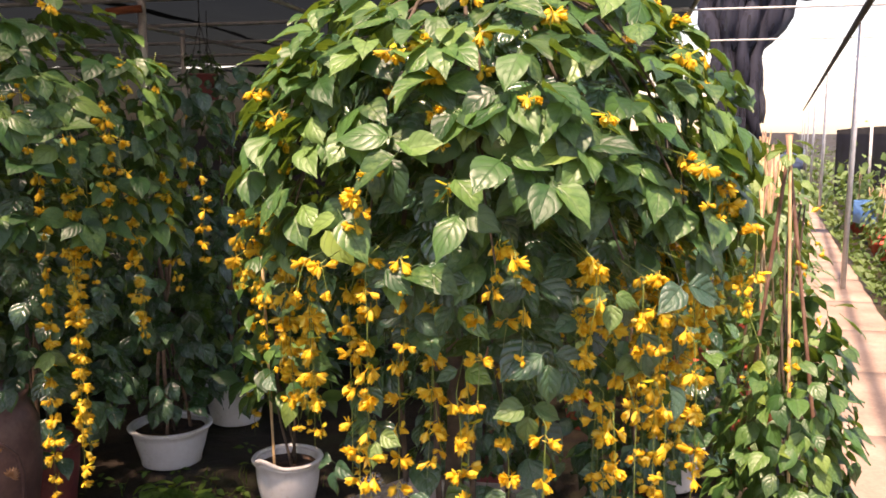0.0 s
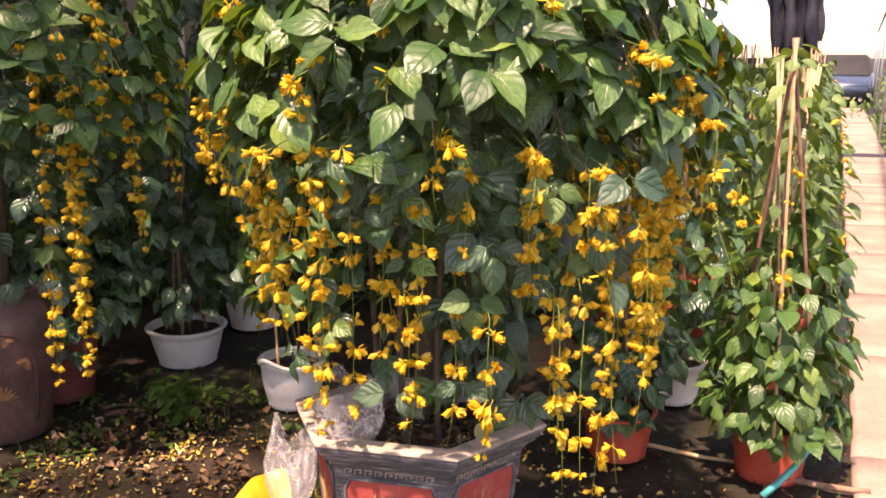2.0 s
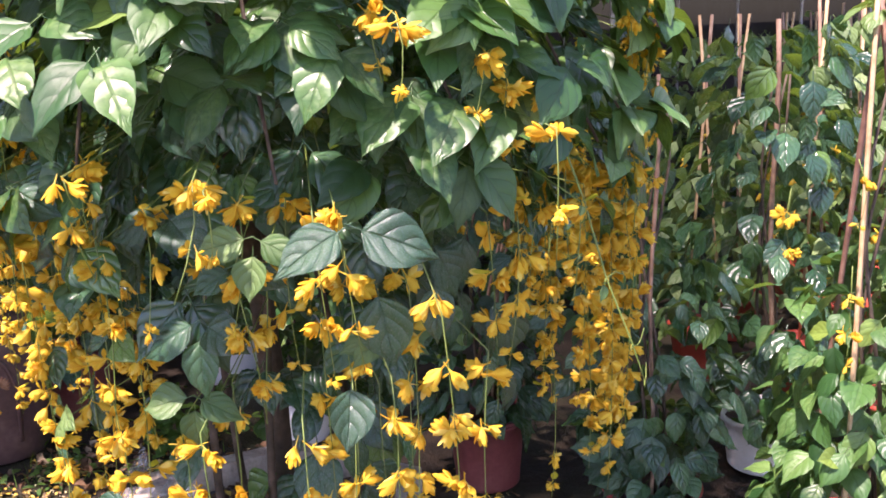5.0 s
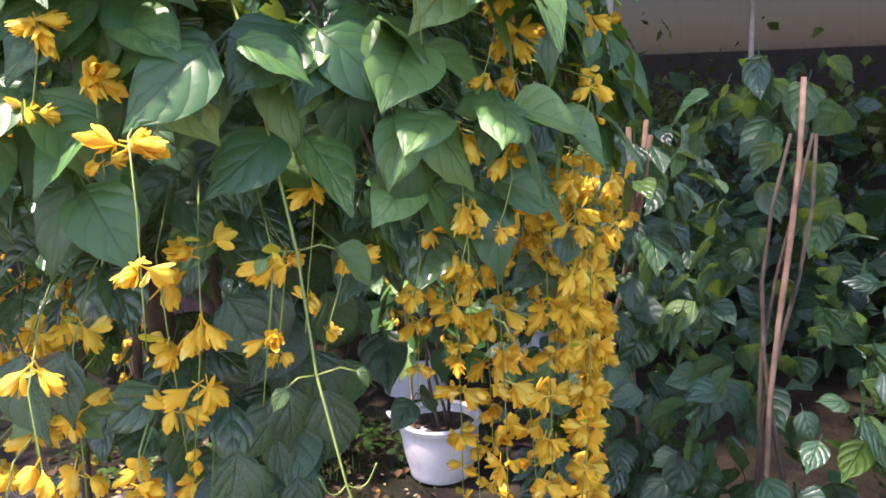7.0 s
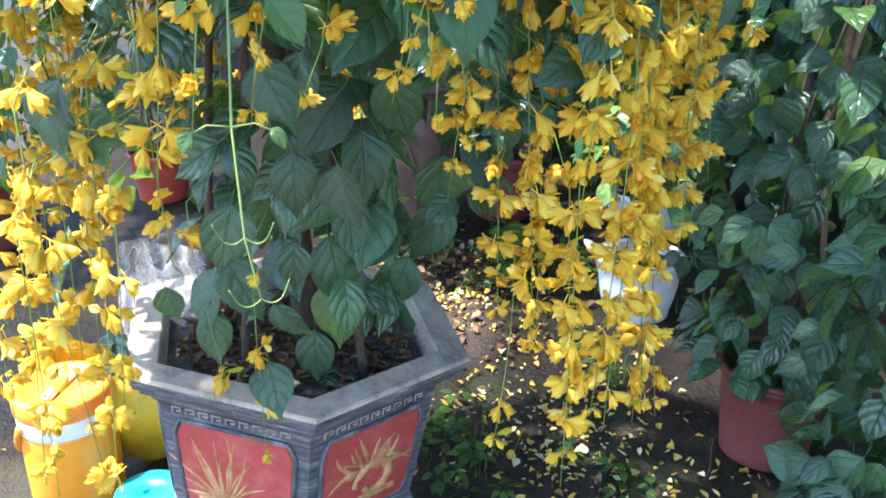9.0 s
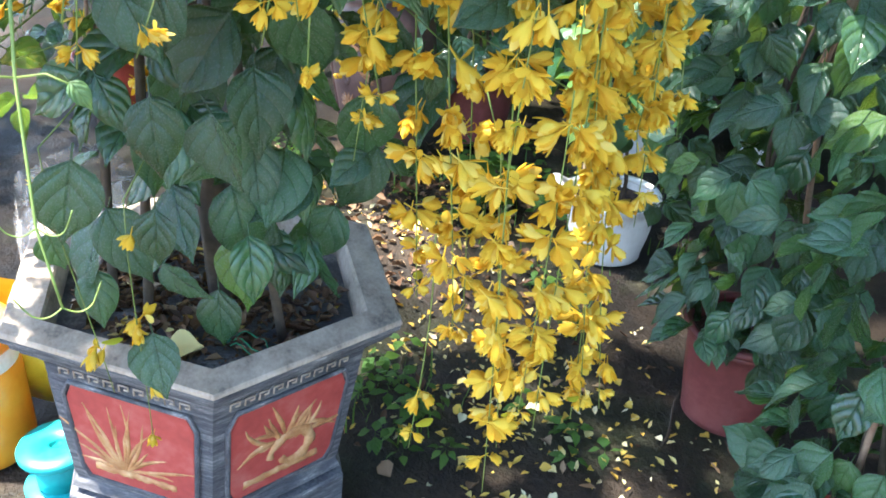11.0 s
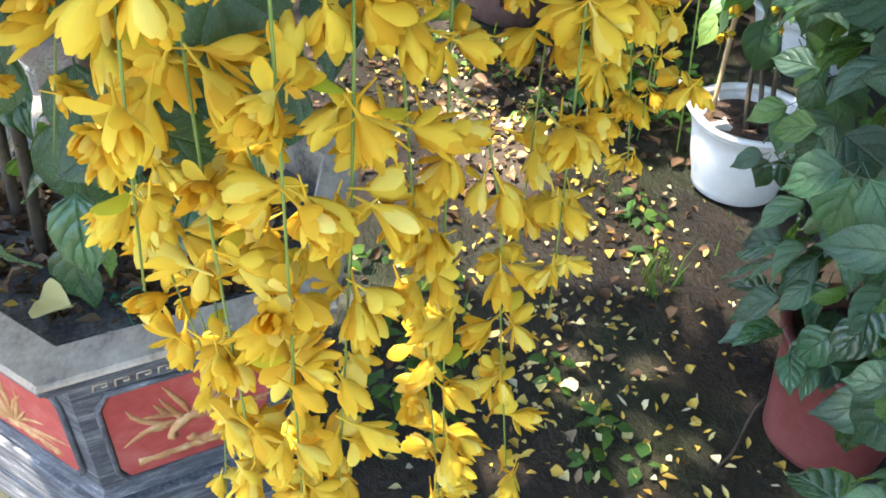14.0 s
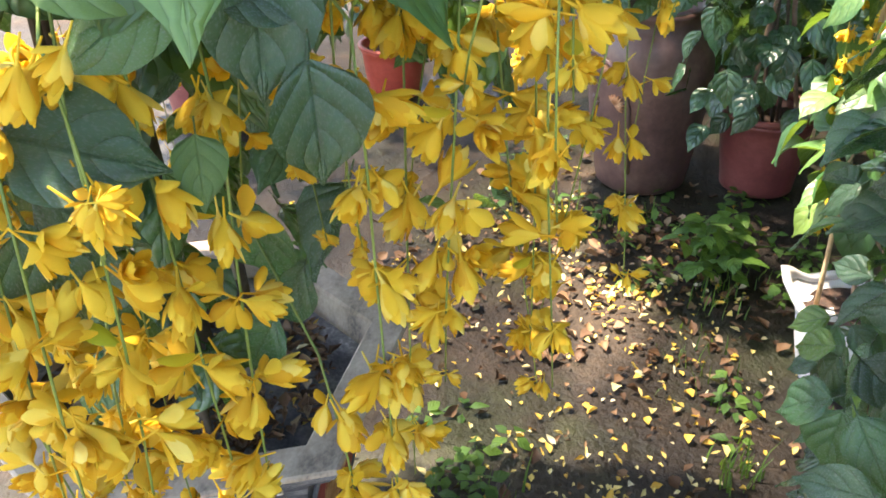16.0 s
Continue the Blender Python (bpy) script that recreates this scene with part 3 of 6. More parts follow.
pole("red_pipe", (-3.05, 6.53, 2.31), (-2.79, 6.56, 2.33), 0.028, RUST, "red oxide painted cross pipe on post", "pipe")
for k in range(7):
    y = 4.0 + 1.6 * k
    pole("truss_pipe", (-14, y, 2.48), (1.2, y, 2.5), 0.018, PIPE, "steel pipe purlin under shade net", "pipe", "purlins under the net")
for x in (-5.8, -3.9, -2.0, -0.4, 1.2):
    pole("truss_pipe", (x, 3.0, 2.44), (x, 14.5, 2.46), 0.018, PIPE, "steel pipe purlin under shade net", "pipe", "purlins under the net")


def bunched_net():
    """Shade cloth gathered to the edge of the roof, drooping in folds."""
    p = empty("gathered_net", "black shade cloth gathered into hanging folds", "shade net", (0, 0, 0))
    for k in range(11):
        top, low, foot = 1.62 + 0.100 * k, 1.82 + 0.048 * k, 1.34 + 0.10 * ((k * 5) % 3)
        pts, rad = [], []
        for j, z in enumerate(np.linspace(3.55, foot, 16)):
            t = max(0.0, min(1.0, (z - 2.40) / 0.45))
            pts.append((lerp(low, top, t) + 0.10 * max(0.0, 2.1 - z) + 0.03 * math.sin(z * 5 + k * 1.7), 12.4 + 0.08 * (k % 3) + 0.05 * math.cos(z * 4 + k), z))
            rad.append((0.07 + 0.05 * abs(math.sin(2.3 * j + k))) * (0.75 + 0.35 * t))
        bm = bmesh.new()
        tube(bm, pts, rad, 9)
        part("fold", bm, FOLD_NET, p)
    for k in range(5):
        pts = [(1.9 + t * (2.0 + 0.15 * k), 12.35 + 0.07 * k, 3.42 - (0.30 + 0.03 * k) * math.sin(math.pi * t) + 0.05 * k) for t in np.linspace(0, 1, 18)]
        bm = bmesh.new()
        tube(bm, pts, [0.06 + 0.06 * abs(math.sin(1.7 * j + k)) for j in range(18)], 9)
        part("swag", bm, FOLD_NET, p)


bunched_net()


# ---- pots ----
def pot_at(name, at, rim, foot, height, material, label, group="", ears=False, turn=0.0, sides=40):
    """A plastic flower pot with a rolled rim, a hollow and soil."""
    p = empty(name, label, "flower pot", at, turn, group)
    wall = rim * 0.05
    prof = [(foot * 0.9, 0.0), (foot, 0.006), (foot * 1.01, 0.02)]
    for k in range(1, 7):
        t = k / 7
        bulge = 0.05 * rim * math.sin(math.pi * t)
        prof.append((lerp(foot, rim * 0.93, t) + bulge * (1 if ears else 0.3), 0.02 + (height * 0.86 - 0.02) * t))
    prof += [(rim * 0.93, height * 0.86), (rim * 0.96, height * 0.87), (rim * 0.965, height * 0.93)]
    inner = [(rim * 0.90, height * 0.93), (rim * 0.88, height * 0.80)]
    part("body", lathe(prof + inner, sides, 0.004), material, p)
    rimprof = [(rim * 0.955, height * 0.935), (rim * 1.03, height * 0.94), (rim * 1.045, height * 0.97), (rim * 1.02, height), (rim * 0.95, height * 1.0), (rim * 0.90, height * 0.985), (rim * 0.89, height * 0.936)]
    bm = bmesh.new()
    rings = []
    for r, z in rimprof:
        rings.append([bm.verts.new((r * math.cos(a), r * math.sin(a), z)) for a in (2 * math.pi * k / sides for k in range(sides))])
    rings.append(rings[0])
    for a, b in zip(rings, rings[1:]):
        for k in range(sides):
            bm.faces.new((a[k], a[(k + 1) % sides], b[(k + 1) % sides], b[k]))
    part("rim", bm, material, p)
    bm = bmesh.new()
    for k in range(7):
        r = rim * 0.87 * k / 6
        ring = [bm.verts.new((r * math.cos(a), r * math.sin(a), height * 0.83 + 0.008 * noise.noise(Vector((r * 30 * math.cos(a), r * 30 * math.sin(a), at[0]))))) for a in (2 * math.pi * j / 24 for j in range(24))] if k else [bm.verts.new((0, 0, height * 0.84))]
        if k == 1:
            for j in range(24):
                bm.faces.new((last[0], ring[j], ring[(j + 1) % 24]))
        elif k:
            for j in range(24):
                bm.faces.new((last[j], ring[j], ring[(j + 1) % 24], last[(j + 1) % 24]))
        last = ring
    part("soil", bm, POT_SOIL, p, "dark crumbly potting soil")
    if ears:
        for ob in p.children:
            if ob.name.startswith("soil"):
                continue
            for v in ob.data.vertices:
                a = math.atan2(v.co.y, v.co.x)
                up = max(0.0, min(1.0, (v.co.z / height - 0.62) / 0.38))
                w = math.exp(-(a / 0.30) ** 2) * up * up
                k = 1 + w * 0.30 * rim / max(0.02, math.hypot(v.co.x, v.co.y)) * (1 if math.hypot(v.co.x, v.co.y) > rim * 0.88 else 0.4)
                v.co.x, v.co.y, v.co.z = v.co.x * k, v.co.y * k, v.co.z + 0.045 * w
    return p


W2 = (-0.588, 3.69, 0.0)
LB = (-1.26, 4.01, 0.0)
WB = (-1.22, 4.58, 0.0)
WR = (0.875, 4.16, 0.0)
NB = (1.20, 3.565, 0.0)
RB = (0.70, 3.59, 0.0)
XP = (0.15, 3.70, 0.0)
RJ = (-1.52, 3.51, 0.0)
pot_at("white_pot", W2, 0.132, 0.10, 0.195, WHITE, "white plastic pot with a curved lug on soil", "white pots", True, -104)
pot_at("white_pot", LB, 0.174, 0.127, 0.175, WHITE, "wide white plastic pot with rolled rim in shade", "white pots")
pot_at("white_pot", WB, 0.16, 0.12, 0.20, WHITE, "white plastic pot half hidden in deep shade", "white pots")
pot_at("white_pot", WR, 0.13, 0.10, 0.175, WHITE, "white plastic pot standing on wet soil", "white pots")
pot_at("red_pot", NB, 0.128, 0.105, 0.195, REDPOT, "bright orange-red plastic pot beside path", "red pots")
pot_at("red_pot", RB, 0.128, 0.10, 0.175, REDPOT, "orange-red plastic pot on wet soil", "red pots")
pot_at("red_pot", XP, 0.122, 0.098, 0.235, MAROON, "maroon plastic pot behind planter", "red pots")
BA, BB = (-2.0, 2.14, 0.0), (-1.62, 1.56, 0.0)
pot_at("red_pot", BA, 0.13, 0.10, 0.21, REDPOT, "orange-red plastic pot in shade of net", "red pots")
pot_at("red_pot", BB, 0.20, 0.16, 0.30, MAROON, "wide maroon plastic pot in shade of net", "red pots")
pot_at("red_pot", RJ, 0.145, 0.11, 0.265, MAROON, "red plastic pot in shade behind jar", "red pots")


# ---- the hexagonal planter ----
HX, HY = 0.2545, 2.643
TILT = -0.085                                   # the planter leans: fall of its rim towards +y



def hexagon(r, turn=0.0):
    return [(r * math.cos(math.radians(60 * k + turn)), r * math.sin(math.radians(60 * k + turn))) for k in range(6)]


def hex_loft(levels, bm=None, close=True):
    bm = bm or bmesh.new()
    rings = [[bm.verts.new((x, y, z)) for x, y in hexagon(r)] for r, z in levels]
    for a, b in zip(rings, rings[1:]):
        for k in range(6):
            bm.faces.new((a[k], a[(k + 1) % 6], b[(k + 1) % 6], b[k]))
    if close:
        bm.faces.new(rings[0][::-1])
        bm.faces.new(rings[-1])
    return bm


def face_frame(k, r0, z0, r1, z1):
    """Origin at a face's bottom middle, x along it, y up its slope, z out of it; with its half widths and its height."""
    a, b = (Vector((*hexagon(r0)[i % 6], z0)) for i in (k, k + 1))
    c, d = (Vector((*hexagon(r1)[i % 6], z1)) for i in (k, k + 1))
    o, up = (a + b) / 2, (c + d) / 2 - (a + b) / 2
    x = (b - a).normalized()
    y = up.normalized()
    z = x.cross(y)
    m = Matrix((x, y, z)).transposed().to_4x4()
    m.translation = o
    return m, (b - a).length / 2, (d - c).length / 2, up.length


def build_planter():
    p = empty("planter", "hexagonal grey cement planter with red panels", "planter")
    p.matrix_world = pose(HX, HY - 0.028, 0.165, math.degrees(math.atan(TILT)), 0, 0) @ pose(0, 0, 0, 0, 0, 3) @ Matrix.Diagonal((1.03, 1.03, 1.0, 1.0))
    lv = [(0.228, 0.0), (0.240, 0.012), (0.230, 0.028), (0.234, 0.040), (0.262, 0.262), (0.272, 0.272), (0.278, 0.285)]
    part("body", hex_loft(lv), CEMENT, p, smooth=False)
    # dark scraped lip under a thin pale top slab, hollow inside
    lip = bmesh.new()
    hex_loft([(0.276, 0.278), (0.292, 0.288), (0.294, 0.296), (0.304, 0.300), (0.307, 0.310), (0.315, 0.314), (0.317, 0.324)], lip, False)
    part("lip", lip, CEMENT, p, "dark stepped lip under the rim", smooth=False)
    bm = bmesh.new()
    rl = [(0.312, 0.3235), (0.319, 0.325), (0.3185, 0.329), (0.315, 0.332), (0.262, 0.333), (0.258, 0.328), (0.245, 0.25)]
    hex_loft(rl, bm, False)
    part("rim", bm, RIMCEM, p, "weathered pale cement rim", smooth=False)
    bm = bmesh.new()
    n = 26
    grid = {}
    for i in range(n + 1):
        for j in range(n + 1):
            x, y = lerp(-0.25, 0.25, i / n), lerp(-0.25, 0.25, j / n)
            if max(abs(x * math.cos(a) + y * math.sin(a)) for a in (radians(30), radians(90), radians(150))) < 0.222:
                grid[i, j] = bm.verts.new((x, y, 0.272 + 0.014 * noise.noise(Vector((x * 18, y * 18, 2))) + 0.006 * noise.noise(Vector((x * 60, y * 60, 2)))))
    for (i, j), v in grid.items():
        q = [grid.get(k) for k in ((i, j), (i + 1, j), (i + 1, j + 1), (i, j + 1))]
        if all(q):
            bm.faces.new(q)
    part("soil", bm, POT_SOIL, p, "dark soil strewn with litter")
    for k in range(6):
        m, h0, h1, up = face_frame(k, 0.234, 0.040, 0.262, 0.262)
        # corner-cut red panel, its frame moulding and a modelled relief
        pan = []
        for w, t in ((0.70, 0.05), (0.78, 0.15), (0.80, 0.76), (0.70, 0.875)):
            pan.append((w * lerp(h0, h1, t), t * up))
        outline = [(x, y) for x, y in pan] + [(-x, y) for x, y in pan[::-1]]
        bm = bmesh.new()
        lo = [bm.verts.new((x, y, 0.001)) for x, y in outline]
        hi = [bm.verts.new((x * 0.985, y, 0.004)) for x, y in outline]
        bm.faces.new(hi)
        for i in range(len(lo)):
            bm.faces.new((lo[i], lo[(i + 1) % len(lo)], hi[(i + 1) % len(lo)], hi[i]))
        panel = part("panel", bm, PANEL, p, "dull red recessed panel", smooth=False)
        panel.matrix_basis = m
        bm = bmesh.new()
        pts = [(x * 1.035, y + (0.004 if y > up / 2 else -0.004), 0.003) for x, y in outline]
        tube(bm, pts + pts[:1], 0.0042, 6, False)
        f = part("moulding", bm, CEMENT, p)
        f.matrix_basis = m
        # meander band under the rim
        bm = bmesh.new()
        for s in range(9):
            x0 = -0.105 + 0.0235 * s
            key = [(0, 0), (0, 1), (0.62, 1), (0.62, 0.42), (0.34, 0.42)]
            tube(bm, [(x0 + 0.0235 * q, up * 0.945 + 0.012 * h, 0.003) for q, h in key], 0.0018, 4)
        band = part("key_band", bm, RIMCEM, p, "worn pale meander band")
        band.matrix_basis = m
        rr = random.Random(k)

        def relief(name, bm):
            for q in bm.verts:
                q.co += noise.noise_vector(q.co * 60) * 0.0022
                q.co.z = 0.003 + (q.co.z - 0.003) * 0.62
                q.co.x *= 0.86
            return part(name, bm, GOLD, panel, "ochre modelled relief")

        mound = bmesh.new()
        tube(mound, [(lerp(-0.082, 0.074, t), up * 0.165, 0.002) for t in np.linspace(0, 1, 24)], [0.006 + 0.004 * rr.random() for s in range(24)], 6)
        relief("relief_ground", mound)
        if k % 2:
            for s in range(17):            # a tuft of narrow orchid leaves
                a = radians(-68 + 8.4 * s + rr.uniform(-5, 5))
                ln = up * rr.uniform(0.38, 0.72)
                bend = rr.uniform(-0.3, 0.5)
                pts = [(-0.025 + math.sin(a + bend * t) * ln * t, up * 0.17 + math.cos(a + bend * t) * ln * (t - 0.22 * t * t * abs(math.sin(a))), 0.004) for t in np.linspace(0, 1, 7)]
                bm = bmesh.new()
                tube(bm, pts, [0.002, 0.0035, 0.0042, 0.004, 0.0034, 0.0022, 0.0008], 5)
                relief("relief_leaf", bm)
        else:
            curl = [(0.036 * math.cos(a) * (1 + 0.10 * a) + 0.016, up * 0.34 + 0.032 * math.sin(a) * (1 + 0.05 * a), 0.004) for a in np.linspace(-2.6, 3.3, 20)]
            bm = bmesh.new()
            tube(bm, curl, [0.007 + 0.005 * math.sin(math.pi * j / 19) + 0.0022 * math.sin(j * 2.4) for j in range(20)], 6)
            relief("relief_scroll", bm)
            for s in range(15):            # spread feathers and claws
                a = radians(-95 + 13.5 * s + rr.uniform(-9, 9))
                ln = up * rr.uniform(0.18, 0.42)
                o = (-0.030 + 0.0045 * s, up * (0.44 + rr.uniform(-0.04, 0.08)))
                bend = rr.uniform(-0.7, 0.7)
                pts = [(o[0] + math.sin(a + bend * t) * ln * t, o[1] + math.cos(a + bend * t) * ln * t * 0.85, 0.004) for t in np.linspace(0, 1, 6)]
                bm = bmesh.new()
                tube(bm, pts, [0.003, 0.0045, 0.006, 0.005, 0.0035, 0.001], 5)
                relief("relief_feather", bm)
    st = empty("planter_stand", "rough grey cement stand under planter", "plinth")
    st.matrix_world = pose(HX, HY - 0.042, -0.006, math.degrees(math.atan(TILT)), 0, 0) @ pose(0, 0, 0, 0, 0, 3)
    part("foot", hex_loft([(0.247, 0.0), (0.250, 0.008), (0.247, 0.075), (0.242, 0.082)]), CEMENT, st, smooth=False)
    part("slab", hex_loft([(0.238, 0.083), (0.238, 0.09), (0.252, 0.096), (0.255, 0.10), (0.254, 0.163), (0.250, 0.169)]), CEMENT, st, smooth=False)


build_planter()


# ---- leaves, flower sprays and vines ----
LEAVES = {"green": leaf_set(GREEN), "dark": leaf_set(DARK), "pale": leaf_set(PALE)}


def dome_leaves(n, c, rad, z_lo, z_hi, seed, inner=0.0, size=(0.065, 0.10), flat=0.85):
    """Poses of leaves on a drooping dome about c: tips hang down and outwards, faces look out and up."""
    r = np.random.default_rng(seed)
    out = []
    golden = math.pi * (3 - math.sqrt(5))
    k = 0
    while len(out) < n and k < n * 12:
        k += 1
        z = r.uniform(z_lo, z_hi)
        a = golden * k + r.uniform(-0.2, 0.2)
        zz = (z - c[2]) / (rad * flat)
        if zz > 0:
            ring = rad * math.sqrt(max(0.0, 1 - min(1, zz) ** 2))
            slope = min(1, zz)
            if r.uniform() > ring / rad + 0.12:
                continue
        else:
            ring, slope = rad * (1 + 0.14 * zz), 0.0
        lump = 1 + 0.10 * noise.noise(Vector((2.2 * math.cos(a), 2.2 * math.sin(a), z * 2.4 + seed)))
        ring *= lump * r.uniform(1 - inner - 0.10, 1.02)
        p = np.array([c[0] + ring * math.cos(a), c[1] + ring * math.sin(a), z + r.normal(0, 0.015)])
        outw = np.array([math.cos(a), math.sin(a), 0])
        side = np.array([-math.sin(a), math.cos(a), 0])
        lift = r.normal(0, 0.22)
        for w in ((-1, 1) if r.uniform() < 0.6 else (-1, 1, 0)):
            nrm = outw * (0.85 - 0.4 * slope) + side * 0.25 * w + np.array([0, 0, 0.65 + 0.7 * slope]) + r.normal(0, 0.2, 3)
            tip = outw * (0.42 + 0.3 * slope) + np.array([0, 0, -0.60 + 0.3 * slope + lift]) + side * w * r.uniform(0.45, 1.0) + r.normal(0, 0.18, 3)
            tip /= np.linalg.norm(tip)
            sz = r.uniform(*size)
            out.append(frame_of(p + tip * sz * 0.15, tip, nrm, sz, r.uniform(0.9, 1.12)))
    return out


def place_leaves(parent, base, poses, meshes, rest_mat, hero, low=LOW, name="leaf"):
    """The first ones as leaves of their own, the others joined into one mass."""
    b = np.array(base)
    local = []
    for m in poses:
        m = m.copy()
        m[:3, 3] -= b
        local.append(m)
    for i, m in enumerate(local[:hero]):
        obj(name, meshes[i % len(meshes)], None, parent, "", matrix(m))
    rest = local[hero:]
    if rest:
        k = len(low)
        ob = obj("foliage", batch("foliage", [(low[i], rest[i::k]) for i in range(k)]), rest_mat, parent, "mass of overlapping leaves")
        tagged(ob, kind="stuff")


MASS, BRACTS = {}, {}


def finish_sprays(parent):
    """The many small bells and bracts past the nearest ones, as one mass each."""
    poses, br = MASS.get(parent.name, []), BRACTS.get(parent.name, [])
    if poses:
        ob = obj("blossom", batch("blossom", [(FLOWERS[i], poses[i::6]) for i in range(6)]), PETAL, parent, "mass of small yellow flowers")
        tagged(ob, kind="stuff")
    if br:
        ob = obj("bract_mass", batch("bract_mass", [(BRACT, br)]), LIME, parent, "lime-yellow bracts")
        tagged(ob, kind="stuff")


def raceme(parent, base, x, y, z_top, z_bot, seed, full=1.0, hero=False, pull=(0, 0), lean=0.0, gap=0.060, bare=0.25):
    """A hanging spray: a thin green stem with pairs of yellow bells and a few bracts."""
    r = np.random.default_rng(seed)
    b = Vector(base)
    n = max(4, int((z_top - z_bot) / 0.06))
    sway = r.uniform(-0.02, 0.02, 4)
    pts = []
    for k in range(n + 1):
        t = k / n
        inwards = max(0.0, 1 - t * 5) ** 2
        pts.append(Vector((x + pull[0] * inwards + sway[0] * math.sin(3 * t) + sway[1] * t + lean * t, y + pull[1] * inwards + sway[2] * math.sin(3 * t + 1) + sway[3] * t, lerp(z_top, z_bot, t))) - b)
    bm = bmesh.new()
    tube(bm, pts, [0.0010 - 0.0004 * k / n for k in range(n + 1)], 5)
    spray = part("flower_spray", bm, STEM, parent, "hanging spray of yellow flowers")
    poses, bracts = [], []
    z = z_top - (min(0.10, bare * (z_top - z_bot)) if bare < 0.5 else bare * (z_top - z_bot))
    a = r.uniform(0, 6.28)
    while z > z_bot + 0.005:
        t = (z_top - z) / (z_top - z_bot)
        f = t * n
        i = min(n - 1, int(f))
        c = np.array(pts[i].lerp(pts[i + 1], f - i))
        a += math.pi / 2 + r.uniform(-0.4, 0.4)
        young = 0.45 + 0.55 * min(1, (z - z_bot) / 0.10)
        for s in range(int(r.choice([3, 4, 5, 6], p=[0.35, 0.35, 0.20, 0.10] if hero else [0.45, 0.35, 0.15, 0.05]))):
            if r.uniform() > 0.95 * min(1, full + 0.1):
                continue
            b2 = a + s * math.pi + (r.uniform(-0.9, 0.9) if s > 1 else r.uniform(-0.3, 0.3))
            axis = np.array([math.cos(b2), math.sin(b2), -r.uniform(0.25, 1.9)]) + r.normal(0, 0.12, 3)
            axis /= np.linalg.norm(axis)
            sc = r.uniform(0.66, 0.90) * young
            poses.append(frame_of(c + axis * 0.022 * sc * r.uniform(0.7, 1.0), r.normal(0, 1, 3), -axis, sc))
        if r.uniform() < 0.16:
            out = np.array([math.cos(a + 1), math.sin(a + 1), r.uniform(-0.2, 0.5)])
            bracts.append(frame_of(c + out * 0.004, out, [0, 0, 1], r.uniform(0.016, 0.026), 0.95))
        z -= gap * r.uniform(0.8, 1.2) / max(0.6, full)
    if hero:
        for i, m in enumerate(poses):
            obj("flower", FLOWER_MESH[i % 6], None, spray, "", matrix(m))
    else:
        MASS.setdefault(parent.name, []).extend(poses)
    BRACTS.setdefault(parent.name, []).extend(bracts)
    return len(poses)


def stems(parent, base, curves, material, name="stem", label=""):
    for pts, radii in curves:
        bm = bmesh.new()
        tube(bm, [Vector(p) - Vector(base) for p in pts], radii, 7)
        part(name, bm, material, parent, label)


